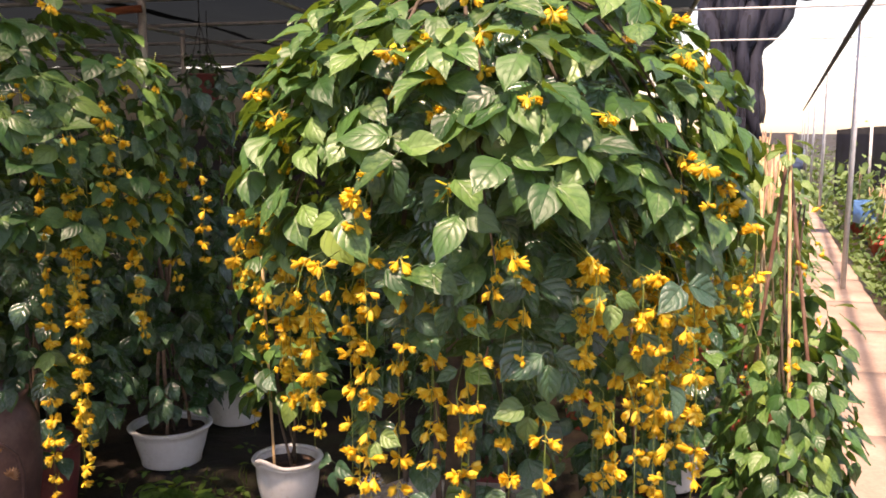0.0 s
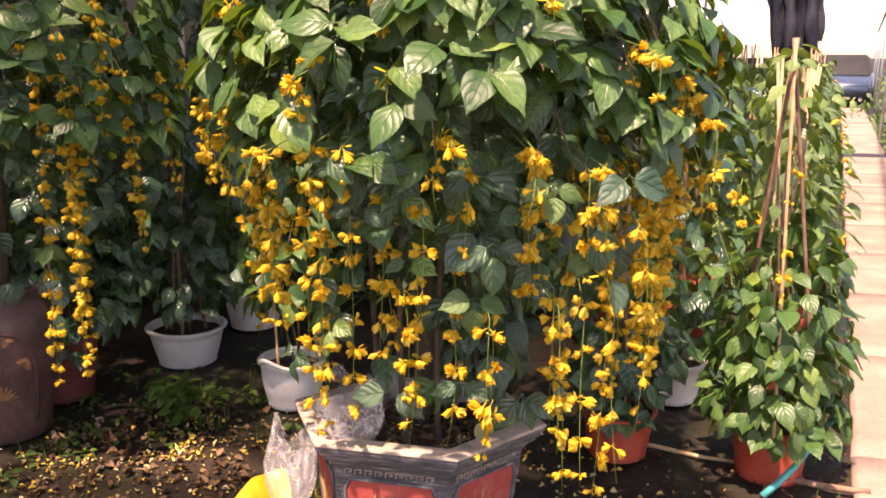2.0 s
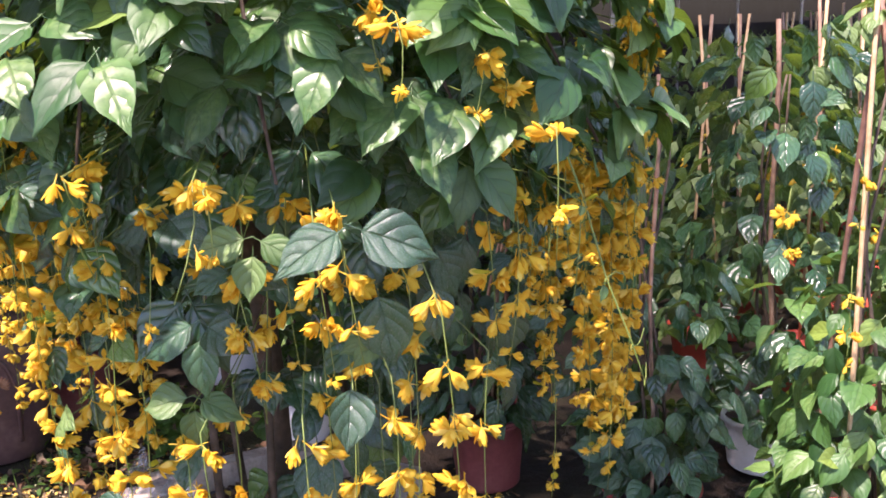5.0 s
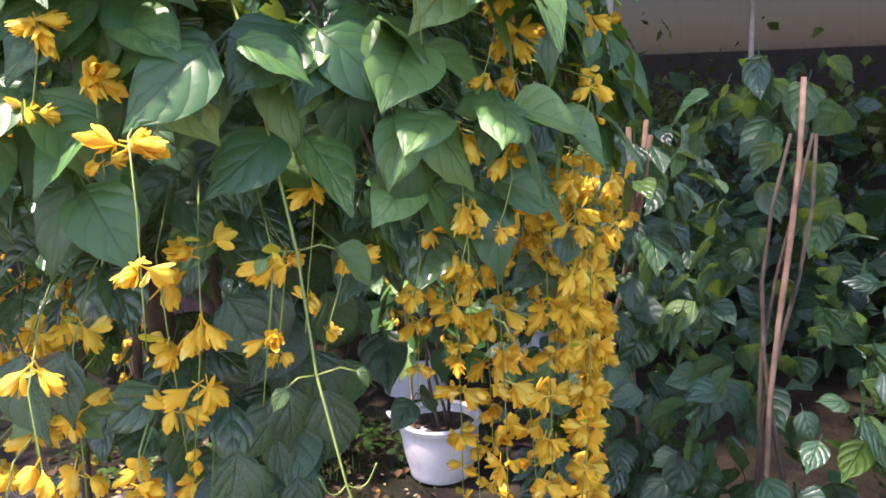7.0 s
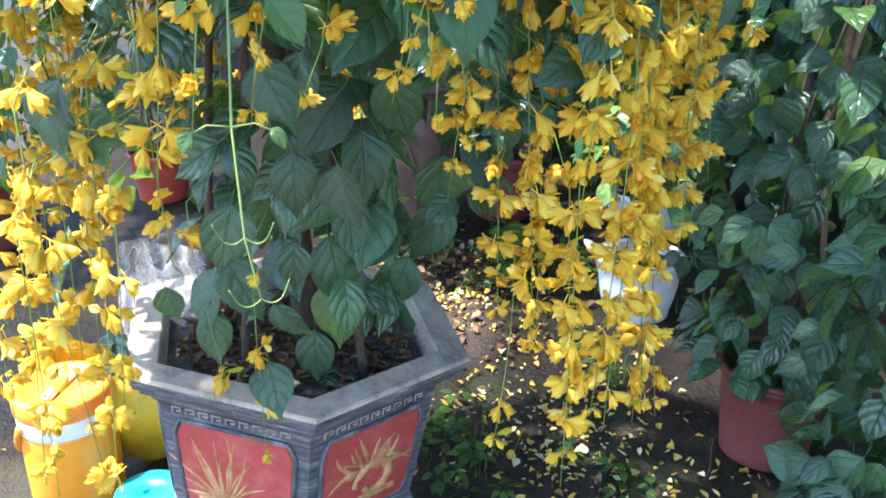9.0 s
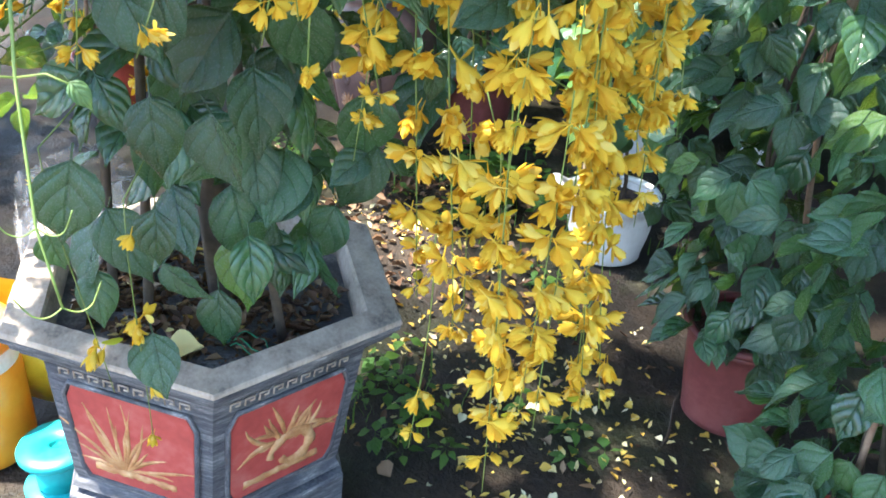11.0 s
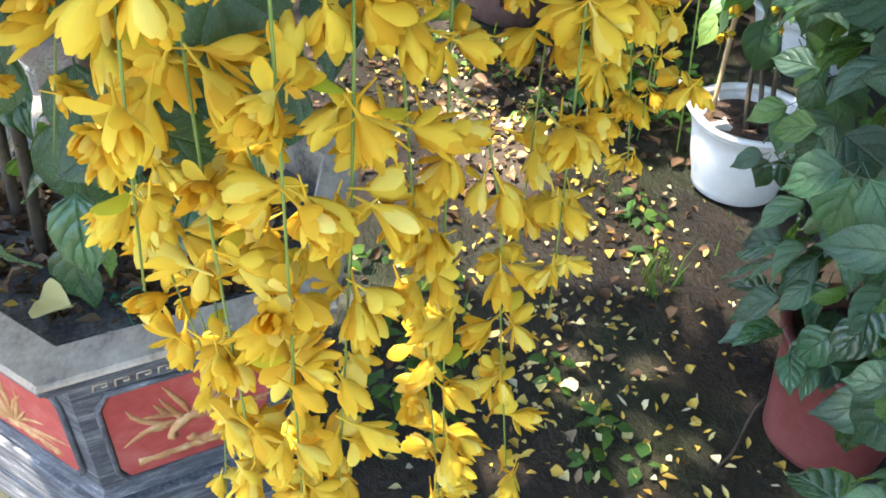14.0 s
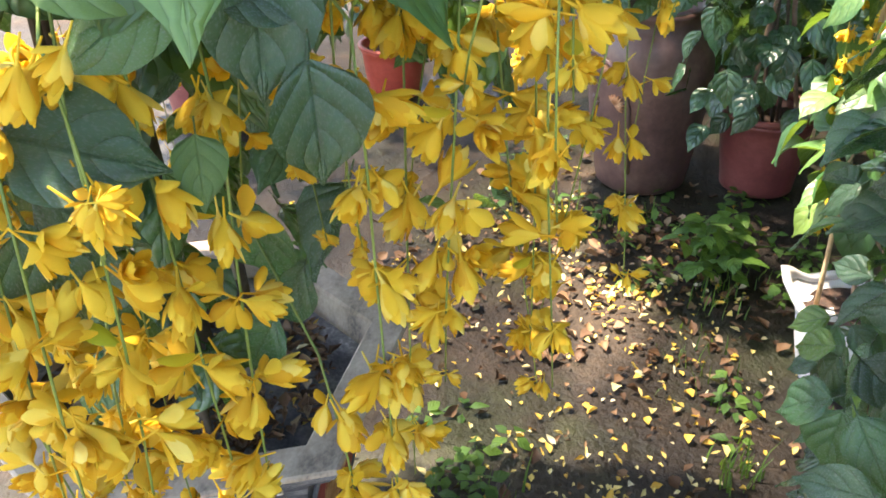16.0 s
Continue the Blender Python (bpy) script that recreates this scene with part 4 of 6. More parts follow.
def large_vine():
    base = (HX, HY, 0.445)
    v = empty("flowering_vine", "dome-trained vine thick with hanging yellow flower sprays", "flowering plant", base)
    c = (0.34, 2.72, 1.34)
    poses = dome_leaves(1150, c, 0.575, 1.19, 1.90, 3, 0.0, (0.062, 0.100))
    poses = [m for m in poses if m[2, 3] > 1.28 or m[1, 3] > 2.6 or rng.uniform() < 0.5]
    near = [m for m in poses if m[1, 3] < 2.80 or m[0, 3] > 0.62]
    far = [m for m in poses if not (m[1, 3] < 2.80 or m[0, 3] > 0.62)]
    rng.shuffle(near)
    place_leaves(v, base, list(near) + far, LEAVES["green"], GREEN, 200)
    # inner, skirt and trunk leaves: the dome's shade is painted in by darker green
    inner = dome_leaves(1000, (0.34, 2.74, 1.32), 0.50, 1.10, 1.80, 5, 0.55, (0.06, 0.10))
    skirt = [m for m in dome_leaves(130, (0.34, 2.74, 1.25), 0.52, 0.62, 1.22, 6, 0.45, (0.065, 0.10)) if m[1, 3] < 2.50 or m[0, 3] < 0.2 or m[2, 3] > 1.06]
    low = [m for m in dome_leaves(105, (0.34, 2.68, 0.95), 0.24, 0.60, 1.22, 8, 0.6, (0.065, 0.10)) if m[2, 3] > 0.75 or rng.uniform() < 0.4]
    ob = obj("foliage", batch("foliage", [(LOW[i], np.array([m - np.array([[0, 0, 0, base[0]], [0, 0, 0, base[1]], [0, 0, 0, base[2]], [0, 0, 0, 0]]) for m in (inner + skirt)[i::3]])) for i in range(3)]), DARK, v, "inner dome leaves, coloured darker for shade")
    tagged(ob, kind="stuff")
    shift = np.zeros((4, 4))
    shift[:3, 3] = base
    ob = obj("foliage", batch("foliage", [(HERO[i], np.array([m - shift for m in low[i::4]])) for i in range(4)]), DARK, v, "leaves round the trunk, coloured darker for shade")
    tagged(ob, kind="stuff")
    # leaves round the trunk, shade again put into a darker green: place, side turn and length
    broad = [(0.76, 2.58, 0.90, 0.1, 0.080), (0.74, 2.65, 0.95, 0.2, 0.074), (0.73, 2.70, 0.93, -0.2, 0.078), (0.76, 2.645, 0.85, 0.0, 0.058), (0.66, 2.62, 1.04, 0.3, 0.085), (0.68, 2.67, 1.05, -0.4, 0.085),
             (0.60, 2.72, 0.99, -0.3, 0.10), (0.58, 2.78, 1.00, 0.3, 0.10), (0.62, 2.74, 0.94, 0.1, 0.09), (0.55, 2.72, 0.86, -0.3, 0.10), (0.58, 2.66, 1.10, 0.2, 0.09), (0.50, 2.55, 0.73, 0.4, 0.10),
             (0.46, 2.54, 0.70, -0.2, 0.105), (0.49, 2.52, 0.64, 0.2, 0.075), (0.36, 2.44, 0.63, 0.1, 0.060), (0.52, 2.61, 0.66, 0.5, 0.075), (0.46, 2.71, 0.66, -0.2, 0.105), (0.44, 2.75, 0.67, -0.7, 0.10),
             (0.60, 2.60, 0.61, 0.1, 0.075), (0.46, 2.67, 0.58, 0.2, 0.09), (0.48, 2.63, 0.75, 0.4, 0.095), (0.47, 2.70, 0.74, 0.1, 0.11), (0.45, 2.77, 0.78, -0.4, 0.10), (0.47, 2.73, 0.80, 0.3, 0.09),
             (0.46, 2.80, 0.74, -0.6, 0.09), (0.44, 2.62, 0.84, 0.5, 0.11), (0.46, 2.66, 0.92, 0.1, 0.11), (0.47, 2.77, 0.92, -0.2, 0.10), (0.42, 2.88, 0.84, -0.5, 0.11), (0.40, 2.92, 0.93, -0.3, 0.11),
             (0.38, 2.97, 0.86, -0.6, 0.10), (0.36, 2.90, 0.74, -0.4, 0.11), (0.34, 2.84, 0.64, -0.6, 0.10), (0.42, 2.80, 0.62, -0.3, 0.09), (0.40, 2.84, 1.02, -0.3, 0.11), (0.44, 2.92, 1.05, -0.2, 0.11)]
    tilt = np.random.default_rng(5)
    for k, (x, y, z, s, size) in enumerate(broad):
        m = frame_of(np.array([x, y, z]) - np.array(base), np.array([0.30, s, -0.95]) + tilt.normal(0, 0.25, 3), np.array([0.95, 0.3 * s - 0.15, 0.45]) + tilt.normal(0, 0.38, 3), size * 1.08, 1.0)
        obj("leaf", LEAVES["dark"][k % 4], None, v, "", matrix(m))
    # leaf pairs and trios that hang in front of the sprays: place, length, count, kind
    shoots = [(0.29, 2.195, 1.18, 0.088, 3, "dark"), (0.525, 2.263, 1.01, 0.075, 3, "dark"), (0.49, 2.27, 0.90, 0.062, 3, "pale"), (0.36, 2.26, 0.97, 0.055, 2, "dark"), (0.31, 2.29, 0.68, 0.085, 2, "dark"),
              (0.45, 2.32, 0.70, 0.06, 2, "dark"), (0.75, 2.27, 0.98, 0.070, 1, "dark"), (0.77, 2.26, 1.15, 0.082, 2, "dark"), (0.64, 2.25, 1.13, 0.060, 3, "pale"), (0.50, 2.25, 1.15, 0.075, 2, "dark"),
              (0.58, 2.28, 1.08, 0.06, 2, "dark"), (0.18, 2.29, 0.82, 0.055, 3, "pale"), (0.253, 2.27, 1.07, 0.07, 2, "dark"), (0.388, 2.235, 1.42, 0.105, 3, "green"), (0.506, 2.255, 1.32, 0.10, 2, "green"),
              (0.85, 2.44, 1.38, 0.09, 2, "green"), (-0.08, 2.39, 1.34, 0.09, 2, "green"), (0.693, 2.425, 0.97, 0.055, 4, "pale"), (0.70, 2.40, 1.05, 0.09, 1, "dark"), (0.77, 2.43, 1.06, 0.075, 1, "dark"),
              (0.79, 2.965, 1.045, 0.066, 3, "dark"), (0.82, 2.985, 1.09, 0.070, 2, "dark"), (0.77, 3.13, 1.14, 0.060, 1, "dark"), (0.70, 2.91, 0.98, 0.05, 1, "dark"), (0.66, 2.86, 0.85, 0.06, 2, "dark"),
              (0.78, 3.085, 1.155, 0.055, 2, "dark"), (0.77, 3.11, 1.19, 0.065, 1, "dark"), (0.82, 3.02, 1.17, 0.062, 2, "pale"), (0.76, 3.06, 1.09, 0.04, 1, "pale"), (-0.13, 2.47, 0.88, 0.06, 3, "dark"), (0.06, 2.36, 0.72, 0.06, 3, "dark")]
    for k, (x, y, z, size, n, key) in enumerate(shoots):
        outw = np.array([x - c[0], y - c[1], 0.0])
        outw /= np.linalg.norm(outw)
        side = np.array([-outw[1], outw[0], 0.0])
        for j, w in enumerate(((0,), (-1, 1), (-1, 1, 0), (-1, 1, -0.3, 0.4))[n - 1]):
            tip = outw * 0.25 + side * w * 1.1 + np.array([0, 0, -0.35 if w else -1.0]) + tilt.normal(0, 0.14, 3)
            nrm = outw + np.array([0, 0, 0.55]) + side * 0.25 * w + tilt.normal(0, 0.16, 3)
            tip /= np.linalg.norm(tip)
            m = frame_of(np.array([x, y, z + (0.012 if w else 0)]) + tip * size * 0.18 - np.array(base), tip, nrm, size * tilt.uniform(0.85, 1.1))
            obj("leaf", LEAVES[key][(k + j) % 4], None, v, "", matrix(m))
    cur = []
    for k, (dx, dy) in enumerate(((0.0, 0.0), (0.12, 0.10), (-0.13, 0.05), (0.02, -0.13), (0.10, -0.08))):
        pts = [(HX + dx * (1 - 0.4 * t) + 0.02 * math.sin(5 * t + k), HY + dy * (1 - 0.4 * t) + 0.02 * math.cos(4 * t + k), 0.42 + 1.25 * t) for t in np.linspace(0, 1, 9)]
        cur.append((pts, [0.008 - 0.003 * t for t in np.linspace(0, 1, 9)] if k else [0.026 - 0.01 * t for t in np.linspace(0, 1, 9)]))
    stems(v, base, cur[:1], BARK, "trunk", "gnarled brown trunk")
    stems(v, base, cur[1:], BARK, "cane", "dark weathered support cane")
    arms = []
    for k in range(14):
        a = 2 * math.pi * k / 14
        pts = [(c[0] + 0.55 * t * math.cos(a + 0.4 * t), c[1] + 0.55 * t * math.sin(a + 0.4 * t), 1.48 + 0.30 * math.sin(math.pi * (0.25 + 0.75 * t)) - 0.28 * t * t) for t in np.linspace(0.05, 1, 8)]
        arms.append((pts, [0.006 - 0.004 * t for t in np.linspace(0, 1, 8)]))
    stems(v, base, arms, BARK, "branch")
    # sprays: x, y, top, bottom, fullness; the nearest ones first
    count = 0
    r = np.random.default_rng(21)
    near_c = [(0.80, 2.975, 1.22, 0.50), (0.825, 2.995, 1.22, 0.62), (0.825, 3.025, 1.24, 0.60), (0.79, 3.055, 1.22, 0.58), (0.745, 3.085, 1.20, 0.55), (0.765, 2.838, 1.20, 0.945),
              (0.775, 2.92, 1.22, 0.69), (0.715, 3.13, 1.20, 0.78), (0.75, 2.985, 1.02, 0.52), (0.85, 2.96, 1.24, 0.91), (0.65, 3.16, 1.20, 0.86), (0.605, 3.195, 1.18, 0.85), (0.70, 2.86, 1.14, 0.87), (0.735, 3.115, 0.98, 0.53), (0.715, 2.89, 1.14, 0.70), (0.69, 2.945, 1.12, 0.66)]
    for k, (x, y, a, b) in enumerate(near_c):
        n = raceme(v, base, x, y, a, b, 100 + k, 1.0, count < 270, ((c[0] - x) * 0.4, (c[1] - y) * 0.4), 0.0, 0.053)
        count += n
    raceme(v, base, 0.715, 2.91, 0.80, 0.50, 140, 1.0, True, (0.0, 0.0), 0.0, 0.053, 0.70)
    others = [(0.60, 3.05, 1.22, 0.93, 1.0), (0.66, 3.10, 1.22, 0.96, 1.0), (0.63, 3.08, 1.24, 0.99, 1.0), (0.56, 3.02, 1.22, 0.95, 1.0), (0.66, 3.04, 1.22, 0.99, 1.0), (0.59, 3.13, 1.22, 0.97, 1.0), (0.72, 2.42, 1.16, 0.42, 0.8), (0.66, 2.39, 1.14, 0.46, 0.75), (0.79, 2.40, 1.15, 0.60, 0.75), (0.70, 2.34, 1.00, 0.52, 0.7), (0.80, 2.51, 1.20, 0.85, 0.9),
              (0.17, 2.28, 1.20, 0.60, 0.9), (0.22, 2.31, 1.15, 0.58, 0.9), (0.11, 2.31, 1.22, 0.70, 0.9), (0.04, 2.34, 1.24, 0.78, 0.9), (-0.02, 2.42, 1.2, 0.80, 0.8),
              (0.34, 2.25, 1.00, 0.68, 0.9), (0.38, 2.22, 1.18, 0.86, 0.7), (0.43, 2.27, 0.92, 0.60, 0.8), (0.29, 2.28, 1.20, 0.74, 0.8), (0.51, 2.29, 0.98, 0.54, 0.45),
              (0.58, 2.32, 1.16, 0.87, 0.8), (0.63, 2.36, 0.98, 0.66, 0.8), (0.60, 2.26, 1.24, 1.02, 0.8), (-0.10, 2.42, 1.34, 1.02, 0.7), (-0.05, 2.38, 1.30, 0.96, 0.8),
              (0.47, 2.22, 1.22, 1.0, 0.8), (0.70, 2.30, 1.24, 0.95, 0.8), (0.26, 2.20, 1.25, 1.0, 0.8),
              (0.57, 2.29, 1.16, 0.88, 0.9), (0.61, 2.34, 1.24, 0.94, 0.8), (0.72, 2.31, 1.24, 0.97, 0.9), (0.65, 2.29, 0.96, 0.60, 0.8), (0.30, 2.35, 1.16, 0.75, 0.9),
              (0.06, 2.55, 1.28, 0.62, 0.9), (0.00, 2.46, 1.30, 0.72, 0.9), (0.36, 2.27, 1.04, 0.58, 0.8), (0.53, 2.25, 0.95, 0.60, 0.7), (0.13, 2.30, 0.86, 0.57, 0.9),
              (0.45, 2.36, 1.14, 0.82, 0.7), (-0.13, 2.46, 1.32, 1.07, 0.8), (0.83, 2.46, 1.02, 0.70, 0.7), (0.76, 2.36, 1.00, 0.52, 0.8),
              (-0.14, 2.60, 1.26, 0.78, 1.0), (-0.07, 2.50, 1.24, 0.74, 1.0), (-0.18, 2.72, 1.24, 0.80, 1.0), (-0.10, 2.66, 1.24, 0.70, 1.0),
              (0.62, 3.12, 1.22, 0.74, 0.9), (0.55, 3.18, 1.20, 0.78, 0.9), (0.47, 3.22, 1.18, 0.80, 0.8), (0.36, 3.25, 1.18, 0.76, 0.8), 
              (0.60, 3.22, 1.20, 0.84, 0.9), (0.20, 3.24, 1.18, 0.85, 0.8), (0.02, 3.14, 1.18, 0.86, 0.8), (-0.14, 2.98, 1.18, 0.84, 0.8), (-0.20, 2.76, 1.18, 0.86, 0.8), (-0.16, 2.58, 1.18, 0.86, 0.8),
              (0.90, 2.76, 1.28, 1.06, 0.7), (0.86, 2.64, 1.24, 1.05, 0.6), (0.92, 2.46, 1.30, 1.08, 0.6),
              (0.82, 2.535, 1.22, 0.92, 0.9), (0.825, 2.68, 1.14, 1.01, 0.8), (0.827, 2.75, 1.16, 1.02, 0.8), (0.62, 2.53, 0.92, 0.53, 0.45), (0.62, 2.60, 0.86, 0.46, 0.4), (0.835, 2.61, 1.16, 1.0, 0.7)]
    for k, (x, y, a, b, f) in enumerate(others):
        raceme(v, base, x, y, a, b, 200 + k, f, False, ((c[0] - x) * 0.4, (c[1] - y) * 0.4))
    # short sprays among the dome's leaves
    for k in range(66):
        a = r.uniform(-2.9, 1.3)
        zt = 1.16 + 0.58 * r.uniform() ** 1.5
        zz = max(0, (zt - c[2]) / 0.53)
        ring = 0.58 * math.sqrt(max(0.05, 1 - zz * zz)) * r.uniform(0.96, 1.04)
        raceme(v, base, c[0] + ring * math.cos(a), c[1] + ring * math.sin(a), zt + 0.02, zt - r.uniform(0.07, 0.16), 300 + k, 0.95, False, (-0.10 * math.cos(a), -0.10 * math.sin(a)))
    # a bare runner with leaf pairs and a curled tendril
    knots = [(0.74, 2.60, 1.46), (0.84, 2.60, 1.30), (0.903, 2.602, 1.134), (0.936, 2.597, 1.031), (0.971, 2.601, 0.942), (0.985, 2.611, 0.889)]
    run = [Vector(knots[i]).lerp(Vector(knots[i + 1]), t / 3) for i in range(5) for t in range(3)] + [Vector(knots[5])]
    stems(v, base, [(run, [0.0017 - 0.0008 * t for t in np.linspace(0, 1, len(run))])], STEM, "runner", "bare green runner")
    for q, s, size, key in ((1, 0.3, 0.085, "pale"), (1, 4.6, 0.085, "green"), (2, 1.5, 0.050, "pale"), (2, 4.6, 0.016, "pale"), (3, 1.6, 0.022, "pale"), (3, 4.6, 0.022, "pale")):
        tip = np.array([0.3 + 0.7 * math.cos(s), math.sin(s), -1.3])
        m = frame_of(np.array(knots[q]) + np.array([0.01, 0.034 * math.sin(s), 0.0]) - np.array(base), tip, [1.0, 0.4 * math.sin(s), 0.6], size)
        obj("leaf", LEAVES[key][q % 4], None, v, "", matrix(m))
    stalks = [([Vector(knots[q]), Vector(knots[q]) + Vector((0.006, 0.02 * s, 0.004)), Vector(knots[q]) + Vector((0.01, 0.036 * s, -0.003))], 0.0008) for q in (2, 3) for s in (-1, 1)]
    stems(v, base, stalks, STEM, "leaf_stalk")
    curls = []
    for q, s, bend in ((4, 1, 0.4), (4, -1, 0.2), (5, 1, -0.3), (5, -1, 0.5)):
        x, y, z = knots[q]
        pts = [(x + bend * 0.02 * a, y + s * 0.030 * (a - 0.35 * max(0, a - 0.6)), z - 0.007 * math.sin(3.6 * a) + 0.012 * a * a) for a in np.linspace(0, 1, 16)]
        curls.append((pts, 0.0006))
    stems(v, base, curls, STEM, "tendril")
    finish_sprays(v)


large_vine()


def second_vine():
    base = (-1.46, 3.15, 0.52)
    v = empty("flowering_vine", "shaded dome-trained vine with long yellow sprays over jar", "flowering plant", base)
    c = (-1.36, 3.14, 1.42)
    place_leaves(v, base, dome_leaves(620, c, 0.60, 1.10, 1.98, 13, 0.0, (0.070, 0.108)), LEAVES["green"], GREEN, 0)
    # inside leaves in the darker green, which carries the dome's shade
    ob = obj("foliage", batch("foliage", [(LOW[0], np.array([m - np.array([[0, 0, 0, base[0]], [0, 0, 0, base[1]], [0, 0, 0, base[2]], [0, 0, 0, 0]]) for m in dome_leaves(420, c, 0.46, 0.62, 1.85, 15, 0.5)]))]), DARK, v, "inner dome leaves, coloured darker for shade")
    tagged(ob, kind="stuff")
    stems(v, base, [([(-1.46 + 0.02 * math.sin(4 * t) + 0.06 * t, 3.15, 0.45 + 1.15 * t) for t in np.linspace(0, 1, 7)], [0.026 - 0.01 * t for t in np.linspace(0, 1, 7)])], BARK, "trunk", "brown trunk")
    spr = [(-0.98, 2.86, 1.42, 0.34, 0.9), (-0.80, 3.06, 1.40, 0.74, 0.9), (-0.86, 3.14, 1.42, 0.80, 1.0), (-0.78, 3.22, 1.40, 0.92, 1.0), (-0.90, 2.98, 1.36, 0.98, 0.9), (-1.16, 2.66, 1.3, 0.7, 0.9),
           (-1.30, 2.60, 1.34, 0.62, 0.9), (-1.46, 2.62, 1.3, 0.8, 0.9), (-0.72, 3.36, 1.38, 0.98, 0.9), (-1.24, 2.64, 1.36, 0.86, 0.8),
           (-0.925, 2.90, 1.42, 0.36, 1.0), (-0.94, 2.95, 1.36, 0.44, 1.0), (-0.90, 2.88, 1.20, 0.52, 1.0), (-0.97, 2.83, 1.68, 1.34, 1.0), (-0.82, 2.95, 1.62, 1.12, 1.0), (-1.10, 2.72, 1.60, 1.18, 0.9)]
    for k, (x, y, a, b, f) in enumerate(spr):
        raceme(v, base, x, y, a, b, 400 + k, f, False, ((c[0] - x) * 0.3, (c[1] - y) * 0.3), 0.0, 0.050)
    r = np.random.default_rng(31)
    for k in range(16):
        a = r.uniform(-2.4, 0.6)
        zt = r.uniform(1.3, 1.8)
        ring = 0.60 * math.sqrt(max(0.1, 1 - max(0, (zt - c[2]) / 0.51) ** 2)) * 1.03
        raceme(v, base, c[0] + ring * math.cos(a), c[1] + ring * math.sin(a), zt + 0.05, zt - r.uniform(0.06, 0.14), 450 + k, 0.8)
    # pale leaf trio on the long spray
    for s in (2.4, 3.6, 5.0, 0.5):
        m = frame_of(np.array([-0.98, 2.85, 0.80]) - np.array(base), [math.cos(s), math.sin(s), -0.6], [math.cos(s) * 0.4, -0.6, 0.8], 0.07)
        obj("leaf", LEAVES["pale"][1], None, v, "", matrix(m))
    finish_sprays(v)


second_vine()


def bush_leaves(n, at, r0, r1, z0, z1, seed, size=(0.07, 0.11), bulge=0.25, bare=None, heavy=1.15):
    """Poses of leaves on a loose column that narrows upwards."""
    r = np.random.default_rng(seed)
    out = []
    for k in range(n):
        t = r.uniform() ** heavy
        z = lerp(z0, z1, t)
        a = r.uniform(0, 2 * math.pi)
        ring = lerp(r0, r1, t) * (1 + bulge * math.sin(math.pi * t)) * math.sqrt(r.uniform(0.25, 1.0)) * (1 + 0.25 * noise.noise(Vector((a, z * 4, seed))))
        outw = np.array([math.cos(a), math.sin(a), 0])
        p = np.array([at[0], at[1], at[2] + z]) + outw * ring
        if bare and bare(*p):
            continue
        tip = outw * r.uniform(0.3, 1.0) + np.array([0, 0, r.uniform(-1.1, -0.2)]) + r.normal(0, 0.3, 3)
        nrm = outw * 0.8 + np.array([0, 0, r.uniform(0.3, 1.0)]) + r.normal(0, 0.25, 3)
        out.append(frame_of(p, tip, nrm, r.uniform(*size), r.uniform(0.9, 1.15)))
    return out


def caned_plant(at, soil, n, r0, r1, z1, seed, key, material, label, hero=0, canes=3, sprays=2, lean=(0, 0), cane_mat=CANE, size=(0.07, 0.11), group="", apex=1.32, cane_r=0.0065, hung=(), front=None, bare=None, low=0.02, heavy=1.15):
    """A young vine tied to a tripod of canes in a pot."""
    base = (at[0], at[1], soil)
    p = empty("climbing_plant", label, "plant", base, 0, group)
    place_leaves(p, base, bush_leaves(n, (at[0], at[1], 0), r0, r1, soil + low, z1, seed, size, 0.25, bare, heavy), LEAVES[key], material, hero)
    r = np.random.default_rng(seed + 5)
    for k in range(canes):
        a = 2 * math.pi * k / max(1, canes) + r.uniform(-0.3, 0.3) - 1.2
        foot = Vector((at[0] + 0.085 * math.cos(a), at[1] + 0.085 * math.sin(a), soil - 0.03))
        top = Vector((at[0] + lean[0] - 0.03 * math.cos(a), at[1] + lean[1] - 0.03 * math.sin(a), apex + r.uniform(-0.04, 0.05)))
        stems(p, base, [([foot.lerp(top, t) + Vector((0.006 * math.sin(9 * t), 0.006 * math.cos(7 * t), 0)) for t in np.linspace(0, 1, 9)], [cane_r * (1.1 if j % 3 else 1.25) for j in range(9)])], cane_mat, "cane", "bamboo support cane")
    if front:
        a, b = Vector(front[0]), Vector(front[1])
        stems(p, base, [([a.lerp(b, t) for t in np.linspace(0, 1, 9)], [cane_r * (1.2 if j % 3 else 1.35) for j in range(9)])], CANE, "cane", "bamboo support cane")
    stems(p, base, [([(at[0] + 0.03 * math.sin(6 * t + k), at[1] + 0.03 * math.cos(5 * t + k), soil - 0.02 + (z1 - soil) * 0.9 * t) for t in np.linspace(0, 1, 9)], [0.006 - 0.003 * t for t in np.linspace(0, 1, 9)]) for k in range(3)], BARK, "stem")
    for k in range(sprays):
        a = r.uniform(0, 6.28)
        zt = r.uniform(0.5, 0.8) * z1 + 0.2
        raceme(p, base, at[0] + r0 * 0.9 * math.cos(a), at[1] + r0 * 0.9 * math.sin(a), zt, zt - r.uniform(0.12, 0.25), seed * 10 + k, 0.7)
    for k, (x, y, top, bot) in enumerate(hung):
        raceme(p, base, x, y, top, bot, 600 + k, 1.0)
    finish_sprays(p)
    return p


